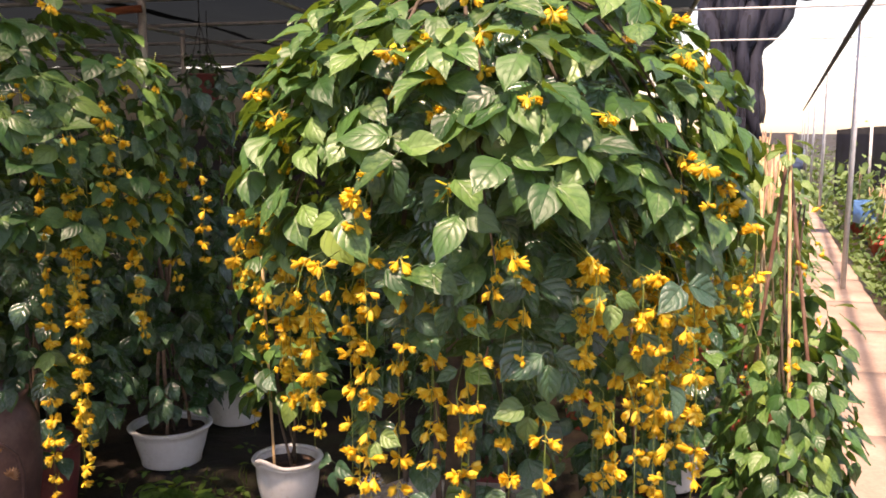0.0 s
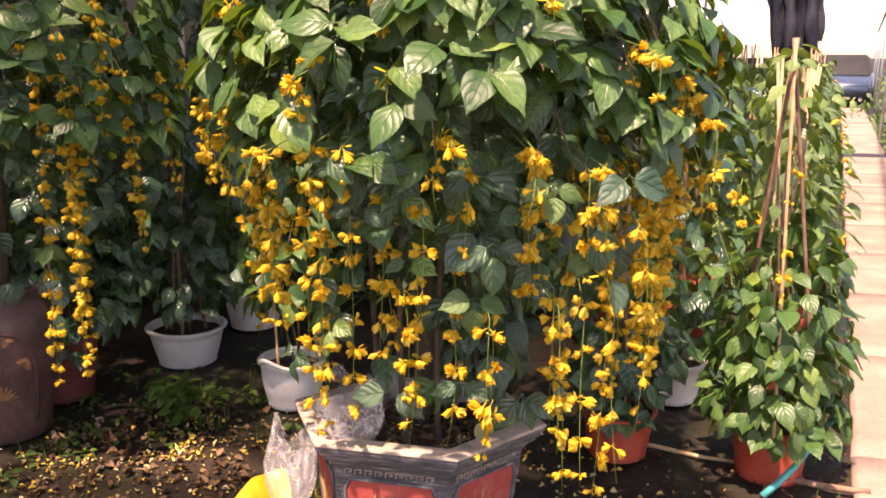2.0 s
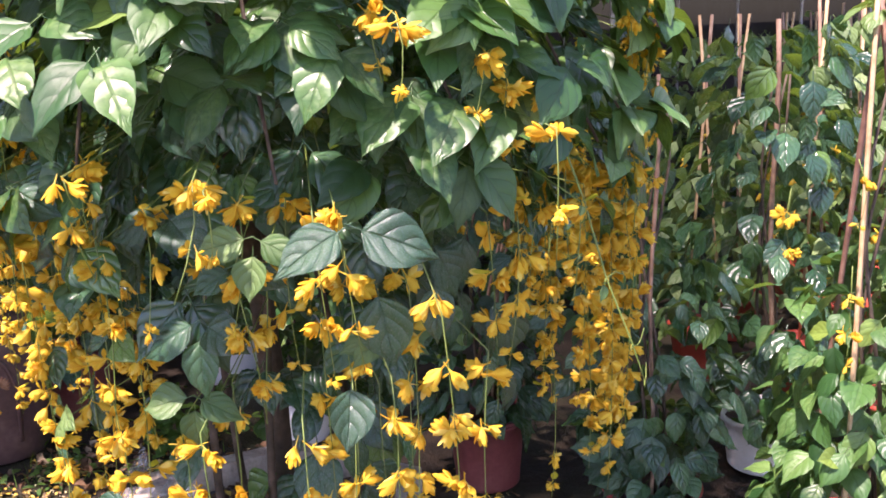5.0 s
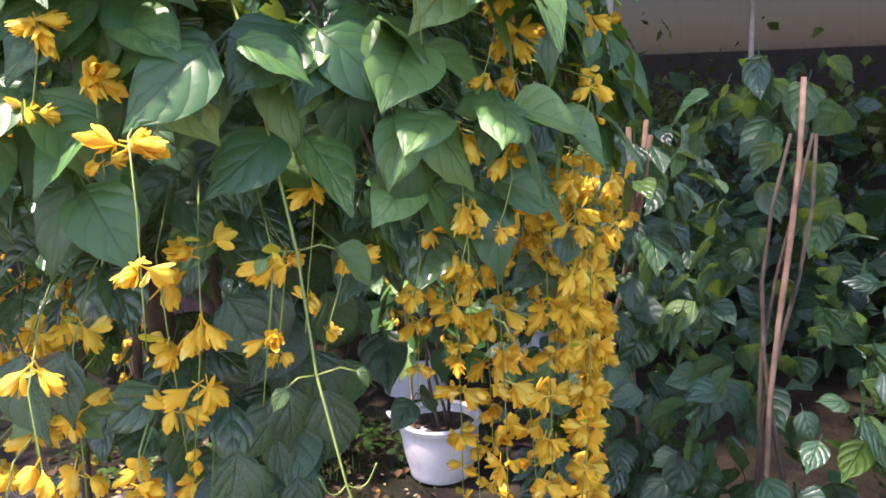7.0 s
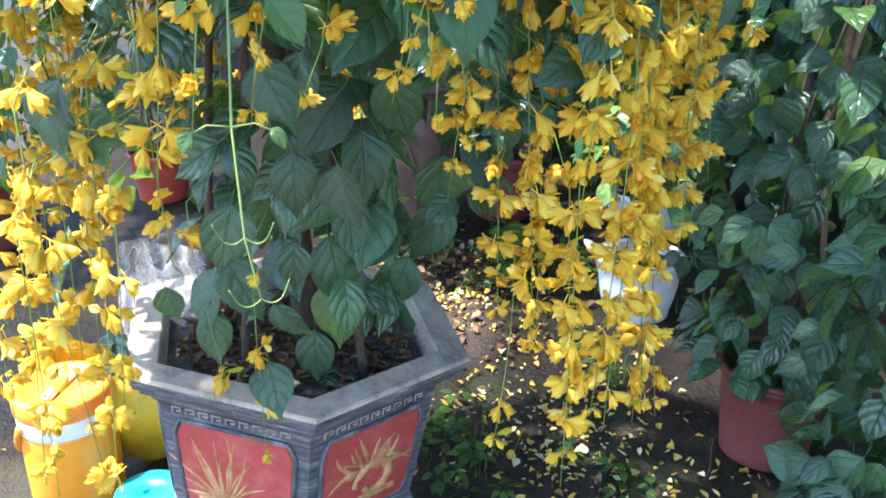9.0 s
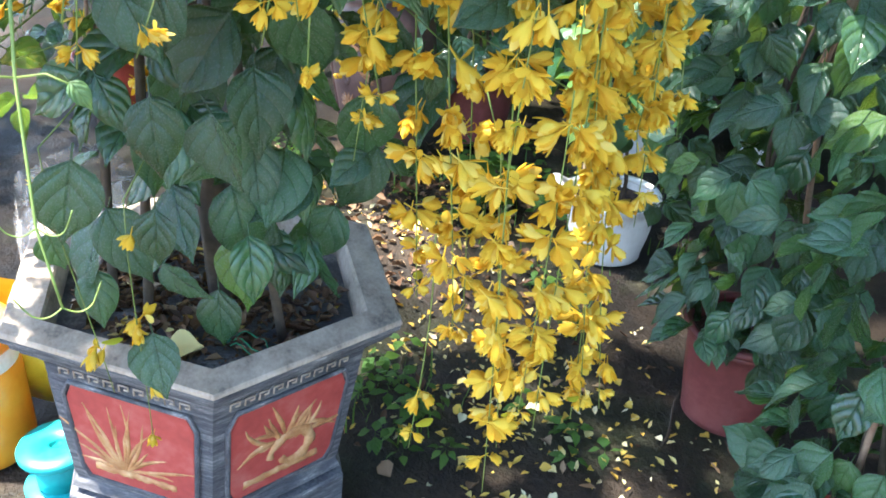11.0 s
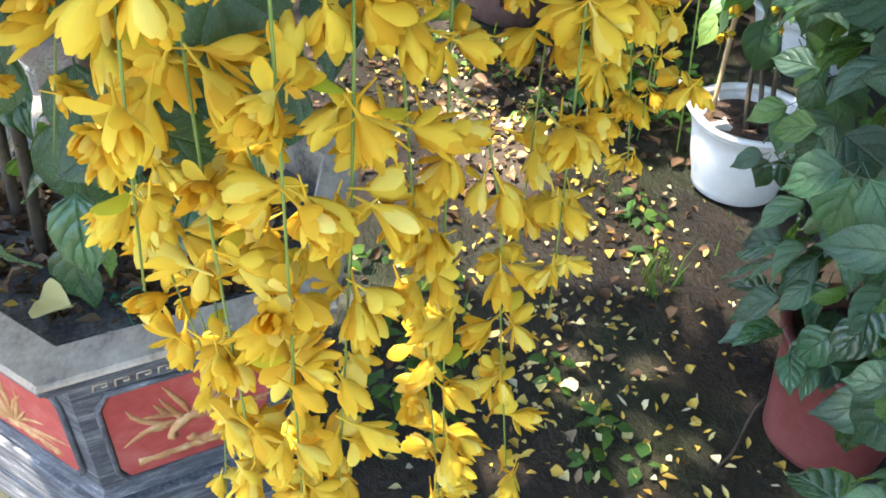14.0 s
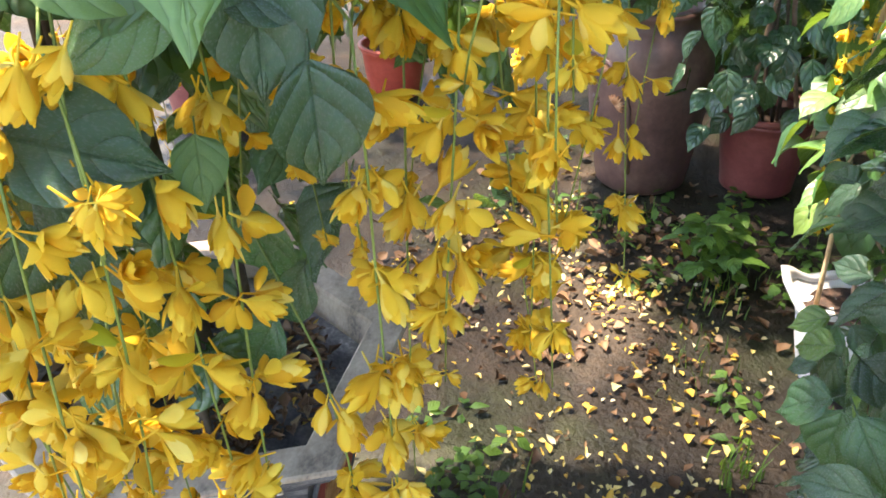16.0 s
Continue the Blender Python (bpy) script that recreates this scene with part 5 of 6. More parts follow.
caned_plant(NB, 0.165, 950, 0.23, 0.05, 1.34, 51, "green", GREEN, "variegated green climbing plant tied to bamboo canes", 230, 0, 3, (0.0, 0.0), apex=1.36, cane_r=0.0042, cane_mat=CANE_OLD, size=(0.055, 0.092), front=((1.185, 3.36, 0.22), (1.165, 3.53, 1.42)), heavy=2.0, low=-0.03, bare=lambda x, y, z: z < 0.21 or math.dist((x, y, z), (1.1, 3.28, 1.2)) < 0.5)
def tripod(p, base, apex, feet):
    """Reddish side canes that meet the front cane at its head, with a tuft of young leaves there."""
    stems(p, base, [([Vector(f).lerp(Vector(apex), t) for t in np.linspace(0, 1.04, 9)], [0.0062 if j % 3 else 0.0072 for j in range(9)]) for f in feet], RED_CANE, "cane", "reddish bamboo support cane")
    for k in range(7):
        a = k * 0.9
        m = frame_of(np.array(apex) + np.array([0.02 * math.cos(a), 0.02 * math.sin(a), 0.03 - 0.008 * k]) - np.array(base), [math.cos(a), math.sin(a), -0.35], [0.3 * math.cos(a), 0.3 * math.sin(a), 1], 0.07)
        obj("leaf", LEAVES["pale"][k % 4], None, p, "", matrix(m))


nb_plant = [o for o in scene.objects if o.name.startswith("climbing_plant")][-1]
tripod(nb_plant, (NB[0], NB[1], 0.165), (1.17, 3.57, 1.375), ((1.345, 3.64, 0.14), (1.07, 3.74, 0.14)))
xp_plant = caned_plant(XP, 0.22, 430, 0.16, 0.21, 1.15, 52, "dark", DARK, "dark glossy climbing plant on weathered canes in maroon pot", 230, 3, 0, (0.16, -0.06), CANE_OLD, size=(0.055, 0.095), apex=1.15, cane_r=0.005, bare=lambda x, y, z: y < 3.54 and 0.35 < z < 0.70)
rb_plant = caned_plant(RB, 0.15, 430, 0.15, 0.17, 1.28, 53, "dark", DARK, "dark glossy climbing plant in orange-red pot", 230, 1, 0, (0.0, 0.0), CANE_OLD, size=(0.055, 0.095), apex=1.2, cane_r=0.0045, bare=lambda x, y, z: (y < 3.47 and 0.42 < z < 0.9) or math.dist((x, y, z), (1.1, 3.28, 1.2)) < 0.62)
def add_shoots(p, base, shoots, seed):
    """Leaf trios on the side of a plant that faces the planter."""
    r = np.random.default_rng(seed)
    for k, (x, y, z, size) in enumerate(shoots):
        outw = np.array([0.75, -0.65, 0.0])
        side = np.array([0.65, 0.75, 0.0])
        for j, w in enumerate((-1, 1, 0)):
            tip = outw * 0.3 + side * w * 1.0 + np.array([0, 0, -0.45 if w else -1.0]) + r.normal(0, 0.2, 3)
            nrm = outw + np.array([0, 0, 0.8]) + side * 0.3 * w + r.normal(0, 0.2, 3)
            tip /= np.linalg.norm(tip)
            m = frame_of(np.array([x, y, z]) + tip * size * 0.2 - np.array(base), tip, nrm, size * r.uniform(0.66, 0.98))
            obj("leaf", LEAVES["dark"][(k + j) % 4], None, p, "", matrix(m))


add_shoots(xp_plant, (XP[0], XP[1], 0.22), ((0.36, 3.48, 0.68, 0.10), (0.34, 3.56, 0.78, 0.10), (0.28, 3.60, 0.54, 0.09), (0.0, 3.53, 0.46, 0.085), (0.06, 3.52, 0.58, 0.085), (-0.02, 3.53, 0.74, 0.09),
                                            (0.12, 3.60, 0.75, 0.10), (0.22, 3.50, 0.64, 0.09), (0.20, 3.56, 0.86, 0.10), (0.06, 3.58, 0.92, 0.10), (0.32, 3.62, 0.95, 0.10), (-0.04, 3.58, 0.58, 0.08)), 91)
add_shoots(rb_plant, (RB[0], RB[1], 0.15), ((0.55, 3.52, 0.55, 0.09), (0.50, 3.56, 0.47, 0.09), (0.60, 3.57, 0.43, 0.085), (0.46, 3.52, 0.64, 0.095), (0.54, 3.60, 0.68, 0.10), (0.50, 3.62, 0.82, 0.10)), 92)
caned_plant(WR, 0.15, 260, 0.22, 0.20, 1.34, 54, "dark", DARK, "dark leafy climbing plant in white pot", 0, 1, 1, (0, 0), CANE_OLD)
caned_plant(LB, 0.15, 420, 0.24, 0.30, 1.62, 55, "dark", DARK, "dark leafy shrub in wide white pot", 0, 3, 0, (0, 0), CANE_OLD, apex=0.9, low=0.16)
caned_plant(WB, 0.17, 420, 0.30, 0.36, 1.75, 56, "dark", DARK, "dark leafy shrub in deep shade", 0, 2, 2, (0, 0), CANE_OLD, apex=0.9)
caned_plant(W2, 0.16, 130, 0.16, 0.16, 1.0, 57, "green", GREEN, "flowering climber on one cane in white pot", 0, 0, 0, (-0.02, 0), CANE, low=0.24, cane_r=0.0045, front=((-0.605, 3.605, 0.13), (-0.63, 3.60, 1.0)),
            hung=((-0.66, 3.60, 0.98, 0.30), (-0.52, 3.56, 0.98, 0.34), (-0.46, 3.64, 0.98, 0.42), (-0.60, 3.56, 0.98, 0.46)))
caned_plant(RJ, 0.22, 300, 0.30, 0.34, 1.5, 58, "dark", DARK, "dark leafy shrub behind brown jar", 0, 2, 0, (0, 0), CANE_OLD, apex=0.9)


caned_plant(BA, 0.17, 300, 0.28, 0.34, 1.5, 59, "dark", DARK, "dark leafy shrub in orange-red pot", 0, 2, 1, (0, 0), CANE_OLD, apex=1.0, low=0.12)
caned_plant(BB, 0.25, 360, 0.34, 0.40, 1.6, 60, "dark", DARK, "dark leafy shrub in maroon pot", 0, 2, 0, (0, 0), CANE_OLD, apex=1.0, low=0.10)


# ---- the brown jar, the jug, the bags and the reel ----
def build_jar():
    p = empty("jar", "tall brown glazed jar with moulded shell flowers", "jar", (-1.48, 3.155, 0.0), 18)
    prof = [(0.15, 0.0), (0.165, 0.01), (0.185, 0.12), (0.208, 0.26), (0.218, 0.38), (0.212, 0.47), (0.185, 0.535), (0.165, 0.555), (0.176, 0.575), (0.178, 0.592), (0.158, 0.592), (0.150, 0.55), (0.14, 0.50)]
    prof = [(q * 0.845, h * 0.945) for q, h in prof]
    part("body", lathe(prof, 48, 0.003), GLAZE, p)

    def on_wall(a, z, lift=0.0):
        r = np.interp(z, [q[1] for q in prof[:7]], [q[0] for q in prof[:7]]) + lift
        return (r * math.cos(a), r * math.sin(a), z)
    c = radians(-72)
    bm = bmesh.new()
    arch = [on_wall(c + 0.74 * s, z, 0.001) for s, z in [(-1, 0.08), (-1, 0.20), (-0.96, 0.30), (-0.8, 0.37), (-0.5, 0.415), (-0.2, 0.43), (0.2, 0.43), (0.5, 0.415), (0.8, 0.37), (0.96, 0.30), (1, 0.20), (1, 0.08)]]
    tube(bm, arch, 0.008, 6)
    part("arch_moulding", bm, GLAZE, p, "raised arch moulding")
    for s, z, sc, turn in ((-0.30, 0.385, 0.72, 0), (0.04, 0.185, 1.0, 0), (0.47, 0.30, 0.6, 40), (0.25, 0.39, 0.45, -30)):
        for k in range(9):
            bm = bmesh.new()
            a = radians(-84 + 21 * k + turn)
            pts = [on_wall(c + s + 0.30 * sc * math.sin(a) * t, z + 0.056 * sc * math.cos(a) * t, 0.001) for t in np.linspace(0, 1, 4)]
            tube(bm, pts, [0.002, 0.005, 0.0054, 0.0012], 5)
            part("shell_rib", bm, GLAZE2, p, "pale shell relief")
    bm = bmesh.new()
    for k in range(9):
        a = k * 2 * math.pi / 9
        tube(bm, [on_wall(c + 0.02 + 0.10 * math.cos(a) * t, 0.29 + 0.024 * math.sin(a) * t, 0.001) for t in (0.2, 0.6, 1)], [0.004, 0.007, 0.003], 5)
    part("medallion", bm, GLAZE, p, "dark flower medallion")


build_jar()


def limp_sack(name, height, wide, deep, mouth, folds, seed, label, m, material, handle=False):
    """A limp carrier bag of thin film: soft vertical folds, a slumped foot, an uneven open mouth and a handle loop."""
    p = empty(name, label, "plastic bag")
    p.matrix_world = m
    bm = bmesh.new()
    n, rings = 72, []
    for j in range(25):
        t = j / 24
        ring = []
        for i in range(n):
            a = 2 * math.pi * i / n
            slump = math.sin(math.pi * min(1, t * 1.6 + 0.08) * 0.5) * lerp(1.0, mouth, max(0, t - 0.5) * 2)
            fold = 1 + 0.11 * t * math.sin(folds * a + seed + 2 * t) + 0.05 * math.sin((2 * folds + 1) * a - 3 * t)
            lump = 0.22 * noise.noise(Vector((1.4 * math.cos(a) + seed, 1.4 * math.sin(a), 2.4 * t)))
            k = slump * (fold + lump)
            z = height * t * (1 + 0.16 * noise.noise(Vector((math.cos(a) * 1.3, math.sin(a) * 1.3, seed + 5))) + 0.14 * math.cos(2 * a) * t)
            ring.append(bm.verts.new((wide * k * math.cos(a), deep * k * math.sin(a), z)))
        rings.append(ring)
    for a, b in zip(rings, rings[1:]):
        for i in range(n):
            bm.faces.new((a[i], a[(i + 1) % n], b[(i + 1) % n], b[i]))
    bm.faces.new(rings[0][::-1])
    part("sack", bm, material, p)
    if handle:
        bm = bmesh.new()
        rows = []
        for a in np.linspace(-0.15, math.pi + 0.15, 24):
            c = Vector((0.055 * math.cos(a) * 1.25, 0.02 * math.sin(3 * a), height * 0.92 + 0.055 * math.sin(a)))
            out = Vector((math.cos(a), 0.25 * math.sin(5 * a), math.sin(a))) * 0.016
            rows.append((bm.verts.new(c - out), bm.verts.new(c + out)))
        for a, b in zip(rows, rows[1:]):
            bm.faces.new((a[0], a[1], b[1], b[0]))
        part("handle", bm, FILM, p, "crumpled film handle loop").matrix_basis = pose(0.0, deep * 0.5, 0, 0, 0, 70)


limp_sack("film_bag", 0.150, 0.072, 0.055, 1.1, 5, 3.0, "crumpled clear plastic bag lying on planter edge", pose(0.185, 2.445, 0.468, -6, -10, 55), FILM, True)
limp_sack("film_bag", 0.23, 0.062, 0.050, 0.8, 6, 8.0, "crumpled clear plastic bag hanging beside planter", pose(0.028, 2.345, 0.325, 0, 8, 20), FILM)


def build_jug(x, y):
    p = empty("water_jug", "orange insulated water jug with white band", "water jug", (x, y, 0), -20)
    part("body", lathe([(0.082, 0.0), (0.09, 0.008), (0.093, 0.03), (0.094, 0.18), (0.092, 0.205), (0.091, 0.21)], 36), AMBER, p)
    part("band", lathe([(0.092, 0.21), (0.0935, 0.213), (0.0935, 0.247), (0.092, 0.25)], 36), WHITE, p, "white band")
    part("lid", lathe([(0.095, 0.25), (0.097, 0.255), (0.097, 0.285), (0.092, 0.292), (0.078, 0.292), (0.074, 0.284), (0.03, 0.284)], 36), ORANGE, p, "deep orange screw lid")
    bm = bmesh.new()
    box(bm, (-0.055, -0.011, 0.284), (0.055, 0.011, 0.296))
    bmesh.ops.bevel(bm, geom=bm.edges[:], offset=0.004, segments=2, affect='EDGES')
    part("lid_grip", bm, WHITE, p, "white grip bar")
    bm = bmesh.new()
    pts = [(0.098 * math.cos(a), 0.098 * math.sin(a) - 0.0, 0.235 - 0.10 * math.sin((a + 2.6) / 2.1 * math.pi)) for a in np.linspace(-2.6, -0.5, 14)]
    tube(bm, pts, 0.0075, 7)
    part("handle", bm, ORANGE, p, "orange swing handle")


build_jug(0.04, 2.165)


limp_sack("yellow_bag", 0.30, 0.215, 0.085, 1.06, 4, 2.0, "standing open yellow plastic carrier bag", pose(-0.09, 2.30, -0.002, 0, 0, 92), YELLOW)


def build_reel(x, y):
    p = empty("reel", "teal plastic reel beside planter foot", "reel", (x, y, 0.0))
    for z in (0.0, 0.085):
        bm = bmesh.new()
        prof = [(0.014, z), (0.068, z), (0.070, z + 0.004), (0.070, z + 0.012), (0.068, z + 0.016), (0.014, z + 0.016)]
        rings = [[bm.verts.new((r * math.cos(a), r * math.sin(a), h)) for a in (2 * math.pi * k / 36 for k in range(36))] for r, h in prof]
        rings.append(rings[0])
        for a, b in zip(rings, rings[1:]):
            for k in range(36):
                bm.faces.new((a[k], a[(k + 1) % 36], b[(k + 1) % 36], b[k]))
        part("flange", bm, TEAL, p)
    bm = bmesh.new()
    rings = [[bm.verts.new((r * math.cos(a), r * math.sin(a), h)) for a in (2 * math.pi * k / 30 for k in range(30))] for r, h in ((0.014, 0.006), (0.045, 0.01), (0.046, 0.05), (0.045, 0.092), (0.014, 0.094))]
    rings.append(rings[0])
    for a, b in zip(rings, rings[1:]):
        for k in range(30):
            bm.faces.new((a[k], a[(k + 1) % 30], b[(k + 1) % 30], b[k]))
    part("core", bm, TEAL, p)


build_reel(0.17, 2.33)


def stick(name, a, b, radius, material, label, category="stick"):
    bm = bmesh.new()
    pts = [Vector(a).lerp(Vector(b), t) + Vector((0.01 * math.sin(6 * t), 0.008 * math.cos(5 * t), 0)) for t in np.linspace(0, 1, 7)]
    tube(bm, pts, [radius * (1 - 0.3 * t) for t in np.linspace(0, 1, 7)], 7)
    return tagged(part(name, bm, material, None), label, category)


stick("bamboo_stick", (0.76, 3.66, 0.012), (1.10, 3.60, 0.014), 0.009, CANE, "split bamboo stick lying on wet soil")
stick("twig", (0.12, 2.52, 0.452), (0.42, 2.60, 0.458), 0.008, CANE_OLD, "dry twig lying on planter soil", "twig")
stick("twig", (0.24, 3.50, 0.006), (0.05, 3.66, 0.008), 0.0028, BARK, "thin dark twig on ground", "twig")
stick("hose", (1.17, 3.37, 0.012), (1.41, 3.53, 0.27), 0.012, TEAL, "teal green hose end leaning on pot", "hose")
stick("timber_strip", (1.15, 3.52, 0.018), (1.5, 3.46, 0.03), 0.014, CANE_OLD, "old timber strip beside path", "timber")


# ---- litter, weeds and moss ----
def ground_at(x, y):
    return ground_height(x, y)


def litter(name, n, fields, template, size, material, label, seed, flat=0.25):
    r = np.random.default_rng(seed)
    out = []
    for x0, y0, sx, sy, share in fields:
        for k in range(int(n * share)):
            x, y = r.normal(x0, sx), r.normal(y0, sy)
            if (x - HX) ** 2 + (y - HY) ** 2 < 0.27 ** 2 or x > path_left(y) - 0.02:
                continue
            a = r.uniform(0, 6.28)
            out.append(frame_of([x, y, ground_at(x, y) + r.uniform(0.004, 0.012)], [math.cos(a), math.sin(a), r.normal(0, flat * 0.4)], [r.normal(0, flat), r.normal(0, flat), 1.0], lerp(*size, r.uniform() ** 1.7), r.uniform(0.5, 1.4)))
    ob = obj(name, batch(name, [(template[i], out[i::len(template)]) for i in range(len(template))]), material)
    tagged(ob, label, name.replace("_", " "), kind="stuff")


CURLED = [blade(2, 4, 0.30, -0.35, 0.25, -0.3, 0.06, 0.01, seed=s) for s in (21, 22)]
SHRED = [blade(2, 4, 0.20, -0.5, 0.2, -0.4, 0.10, 0.01, seed=23), blade(2, 3, 0.42, -0.2, 0.3, -0.5, 0.08, 0.01, seed=24)]
litter("fallen_petals", 1000, [(0.15, 3.30, 0.26, 0.17, 0.36), (-0.05, 3.2, 0.22, 0.2, 0.13), (-0.45, 2.85, 0.3, 0.25, 0.10), (0.5, 2.2, 0.4, 0.2, 0.12), (0.7, 2.9, 0.15, 0.25, 0.12), (-0.95, 2.92, 0.26, 0.20, 0.19), (-1.10, 3.0, 0.10, 0.08, 0.08), (-0.80, 3.16, 0.07, 0.06, 0.08), (-0.62, 3.35, 0.25, 0.12, 0.14), (0.9, 3.2, 0.2, 0.2, 0.05)],
       CURLED + SHRED, (0.010, 0.027), FALLEN, "fallen yellow and bleached petals on dark soil", 41, 0.45)
litter("dead_leaves", 1500, [(-0.98, 2.95, 0.30, 0.18, 0.34), (-0.80, 2.62, 0.10, 0.08, 0.05), (-0.78, 3.34, 0.26, 0.12, 0.18), (-1.12, 3.22, 0.08, 0.07, 0.08), (-0.55, 3.02, 0.05, 0.08, 0.03), (0.0, 3.4, 0.5, 0.3, 0.04), (0.9, 3.4, 0.3, 0.3, 0.06), (-0.3, 3.1, 0.3, 0.25, 0.05), (1.36, 3.5, 0.10, 0.30, 0.08)],
       CURLED + SHRED, (0.008, 0.040), LITTER, "brown curled dead leaves on soil", 42, 0.45)


def planter_litter(n, material, name, size, seed, label):
    r = np.random.default_rng(seed)
    out = []
    while len(out) < n:
        x, y = r.uniform(-0.22, 0.22, 2)
        if math.hypot(x, y) > 0.2:
            continue
        a = r.uniform(0, 6.28)
        out.append(frame_of([HX + x, HY + y, 0.445 + TILT * y + r.uniform(0.004, 0.016)], [math.cos(a), math.sin(a), r.normal(0, 0.1)], [r.normal(0, 0.3), r.normal(0, 0.3), 1], r.uniform(*size), r.uniform(0.4, 1.2)))
    tagged(obj(name, batch(name, [(CURLED[i], out[i::2]) for i in range(2)]), material), label, name.replace("_", " "), kind="stuff")


planter_litter(1100, LITTER, "dead_leaves", (0.006, 0.030), 43, "brown leaf litter on planter soil")
planter_litter(70, FALLEN, "fallen_petals", (0.008, 0.022), 44, "fallen petals on planter soil")


def planter_trifles():
    """A bleached fallen leaf and a scrap of green twine on the planter's soil."""
    me = raw_mesh("fallen_leaf", *blade(6, 8, 0.40, -0.25, 0.22, -0.2, 0.05, 0.10, seed=31))
    ob = obj("fallen_leaf", me, FALLEN)
    ob.matrix_basis = matrix(frame_of([0.425, 2.585, 0.462], [0.3, 1, 0.15], [0.5, -0.1, 1], 0.062))
    tagged(ob, "bleached curled fallen leaf on planter soil", "fallen leaf")
    bm = bmesh.new()
    pts = [(0.43 + 0.035 * math.cos(a) + 0.012 * math.sin(2.3 * a), 2.70 + 0.03 * math.sin(a * 1.3), 0.458 + 0.010 * math.sin(3.1 * a) ** 2) for a in np.linspace(0, 9, 48)]
    tube(bm, pts, 0.0011, 5)
    tagged(part("twine", bm, TWINE, None), "scrap of green plastic twine on planter soil", "twine")


TWINE = surface("green_twine", [(0.0, (0.01, 0.16, 0.07)), (1.0, (0.03, 0.30, 0.14))], 20, 0.45, 0.1, 0.002)
planter_trifles()


def weed_patch(name, n, fields, size, material, label, seed, lift=(0.02, 0.10), templates=TINY):
    """Low broad-leaved weeds: rosettes on short stalks."""
    r = np.random.default_rng(seed)
    out = []
    for x0, y0, sx, sy, share, tall in fields:
        for k in range(int(n * share)):
            x, y = r.normal(x0, sx), r.normal(y0, sy)
            if math.hypot(x - HX, y - HY) < 0.28:
                continue
            h = r.uniform(*lift) * tall
            a0 = r.uniform(0, 6.28)
            for j in range(int(r.integers(3, 6))):
                a = a0 + j * 2 * math.pi / 4.3
                out.append(frame_of([x + 0.012 * math.cos(a), y + 0.012 * math.sin(a), ground_at(x, y) + h + r.uniform(-0.01, 0.02) * tall], [math.cos(a), math.sin(a), r.uniform(-0.5, 0.4)], [r.normal(0, 0.25), r.normal(0, 0.25), 1], r.uniform(*size) * (0.6 + 0.4 * tall)))
    ob = obj(name, batch(name, [(templates[i], out[i::len(templates)]) for i in range(len(templates))]), material)
    tagged(ob, label, "weeds", kind="stuff")


weed_patch("weeds", 260, [(-0.93, 3.40, 0.055, 0.045, 0.09, 1.7), (-0.80, 3.72, 0.14, 0.12, 0.05, 0.6), (-1.22, 3.55, 0.16, 0.14, 0.08, 0.4), (-0.90, 3.60, 0.12, 0.06, 0.03, 0.35), (-1.16, 3.16, 0.10, 0.10, 0.08, 0.4), (-0.84, 3.24, 0.05, 0.04, 0.02, 0.3),
                       (-0.42, 3.42, 0.06, 0.04, 0.02, 0.35), (-1.35, 2.82, 0.20, 0.06, 0.07, 0.4), (0.02, 2.98, 0.16, 0.06, 0.10, 0.45), (0.1, 3.28, 0.12, 0.08, 0.03, 0.3), (-1.0, 4.1, 0.3, 0.2, 0.03, 0.8)], (0.03, 0.055), WEED, "low broad-leaved green weeds on soil", 45)


def grass(name, n, fields, height, material, label, seed):
    r = np.random.default_rng(seed)
    v = np.array([(-0.5, 0, 0), (0.5, 0, 0), (-0.4, 0.1, 0.5), (0.4, 0.1, 0.5), (-0.05, 0.35, 1.0), (0.05, 0.35, 1.0)])
    f = np.array([(0, 1, 3, 2), (2, 3, 5, 4)])
    u = np.array([(0.4, 0), (0.6, 0), (0.4, 0.5), (0.6, 0.5), (0.5, 1), (0.5, 1)])
    out = []
    for x0, y0, sx, sy, share in fields:
        for k in range(int(n * share)):
            x, y = r.normal(x0, sx), r.normal(y0, sy)
            a, h = r.uniform(0, 6.28), r.uniform(*height)
            m = np.eye(4)
            m[:3, 0] = np.array([math.cos(a), math.sin(a), 0]) * r.uniform(0.003, 0.006)
            m[:3, 1] = np.array([-math.sin(a), math.cos(a), 0]) * h * r.uniform(0.4, 1.6)
            m[:3, 2] = (0, 0, h)
            m[:3, 3] = (x, y, ground_at(x, y) - 0.004)
            out.append(m)
    tagged(obj(name, batch(name, [((v, f, u), out)]), material), label, "grass", kind="stuff")


grass("grass", 700, [(-0.55, 3.38, 0.12, 0.05, 0.04), (-0.22, 3.48, 0.03, 0.03, 0.06), (-0.8, 3.75, 0.25, 0.14, 0.12), (-0.90, 3.40, 0.08, 0.04, 0.10), (-1.18, 3.12, 0.06, 0.08, 0.05), (0.02, 2.98, 0.08, 0.08, 0.06), (1.4, 3.2, 0.05, 0.5, 0.1)],
      (0.02, 0.08), WEED, "thin green grass blades on soil", 46)


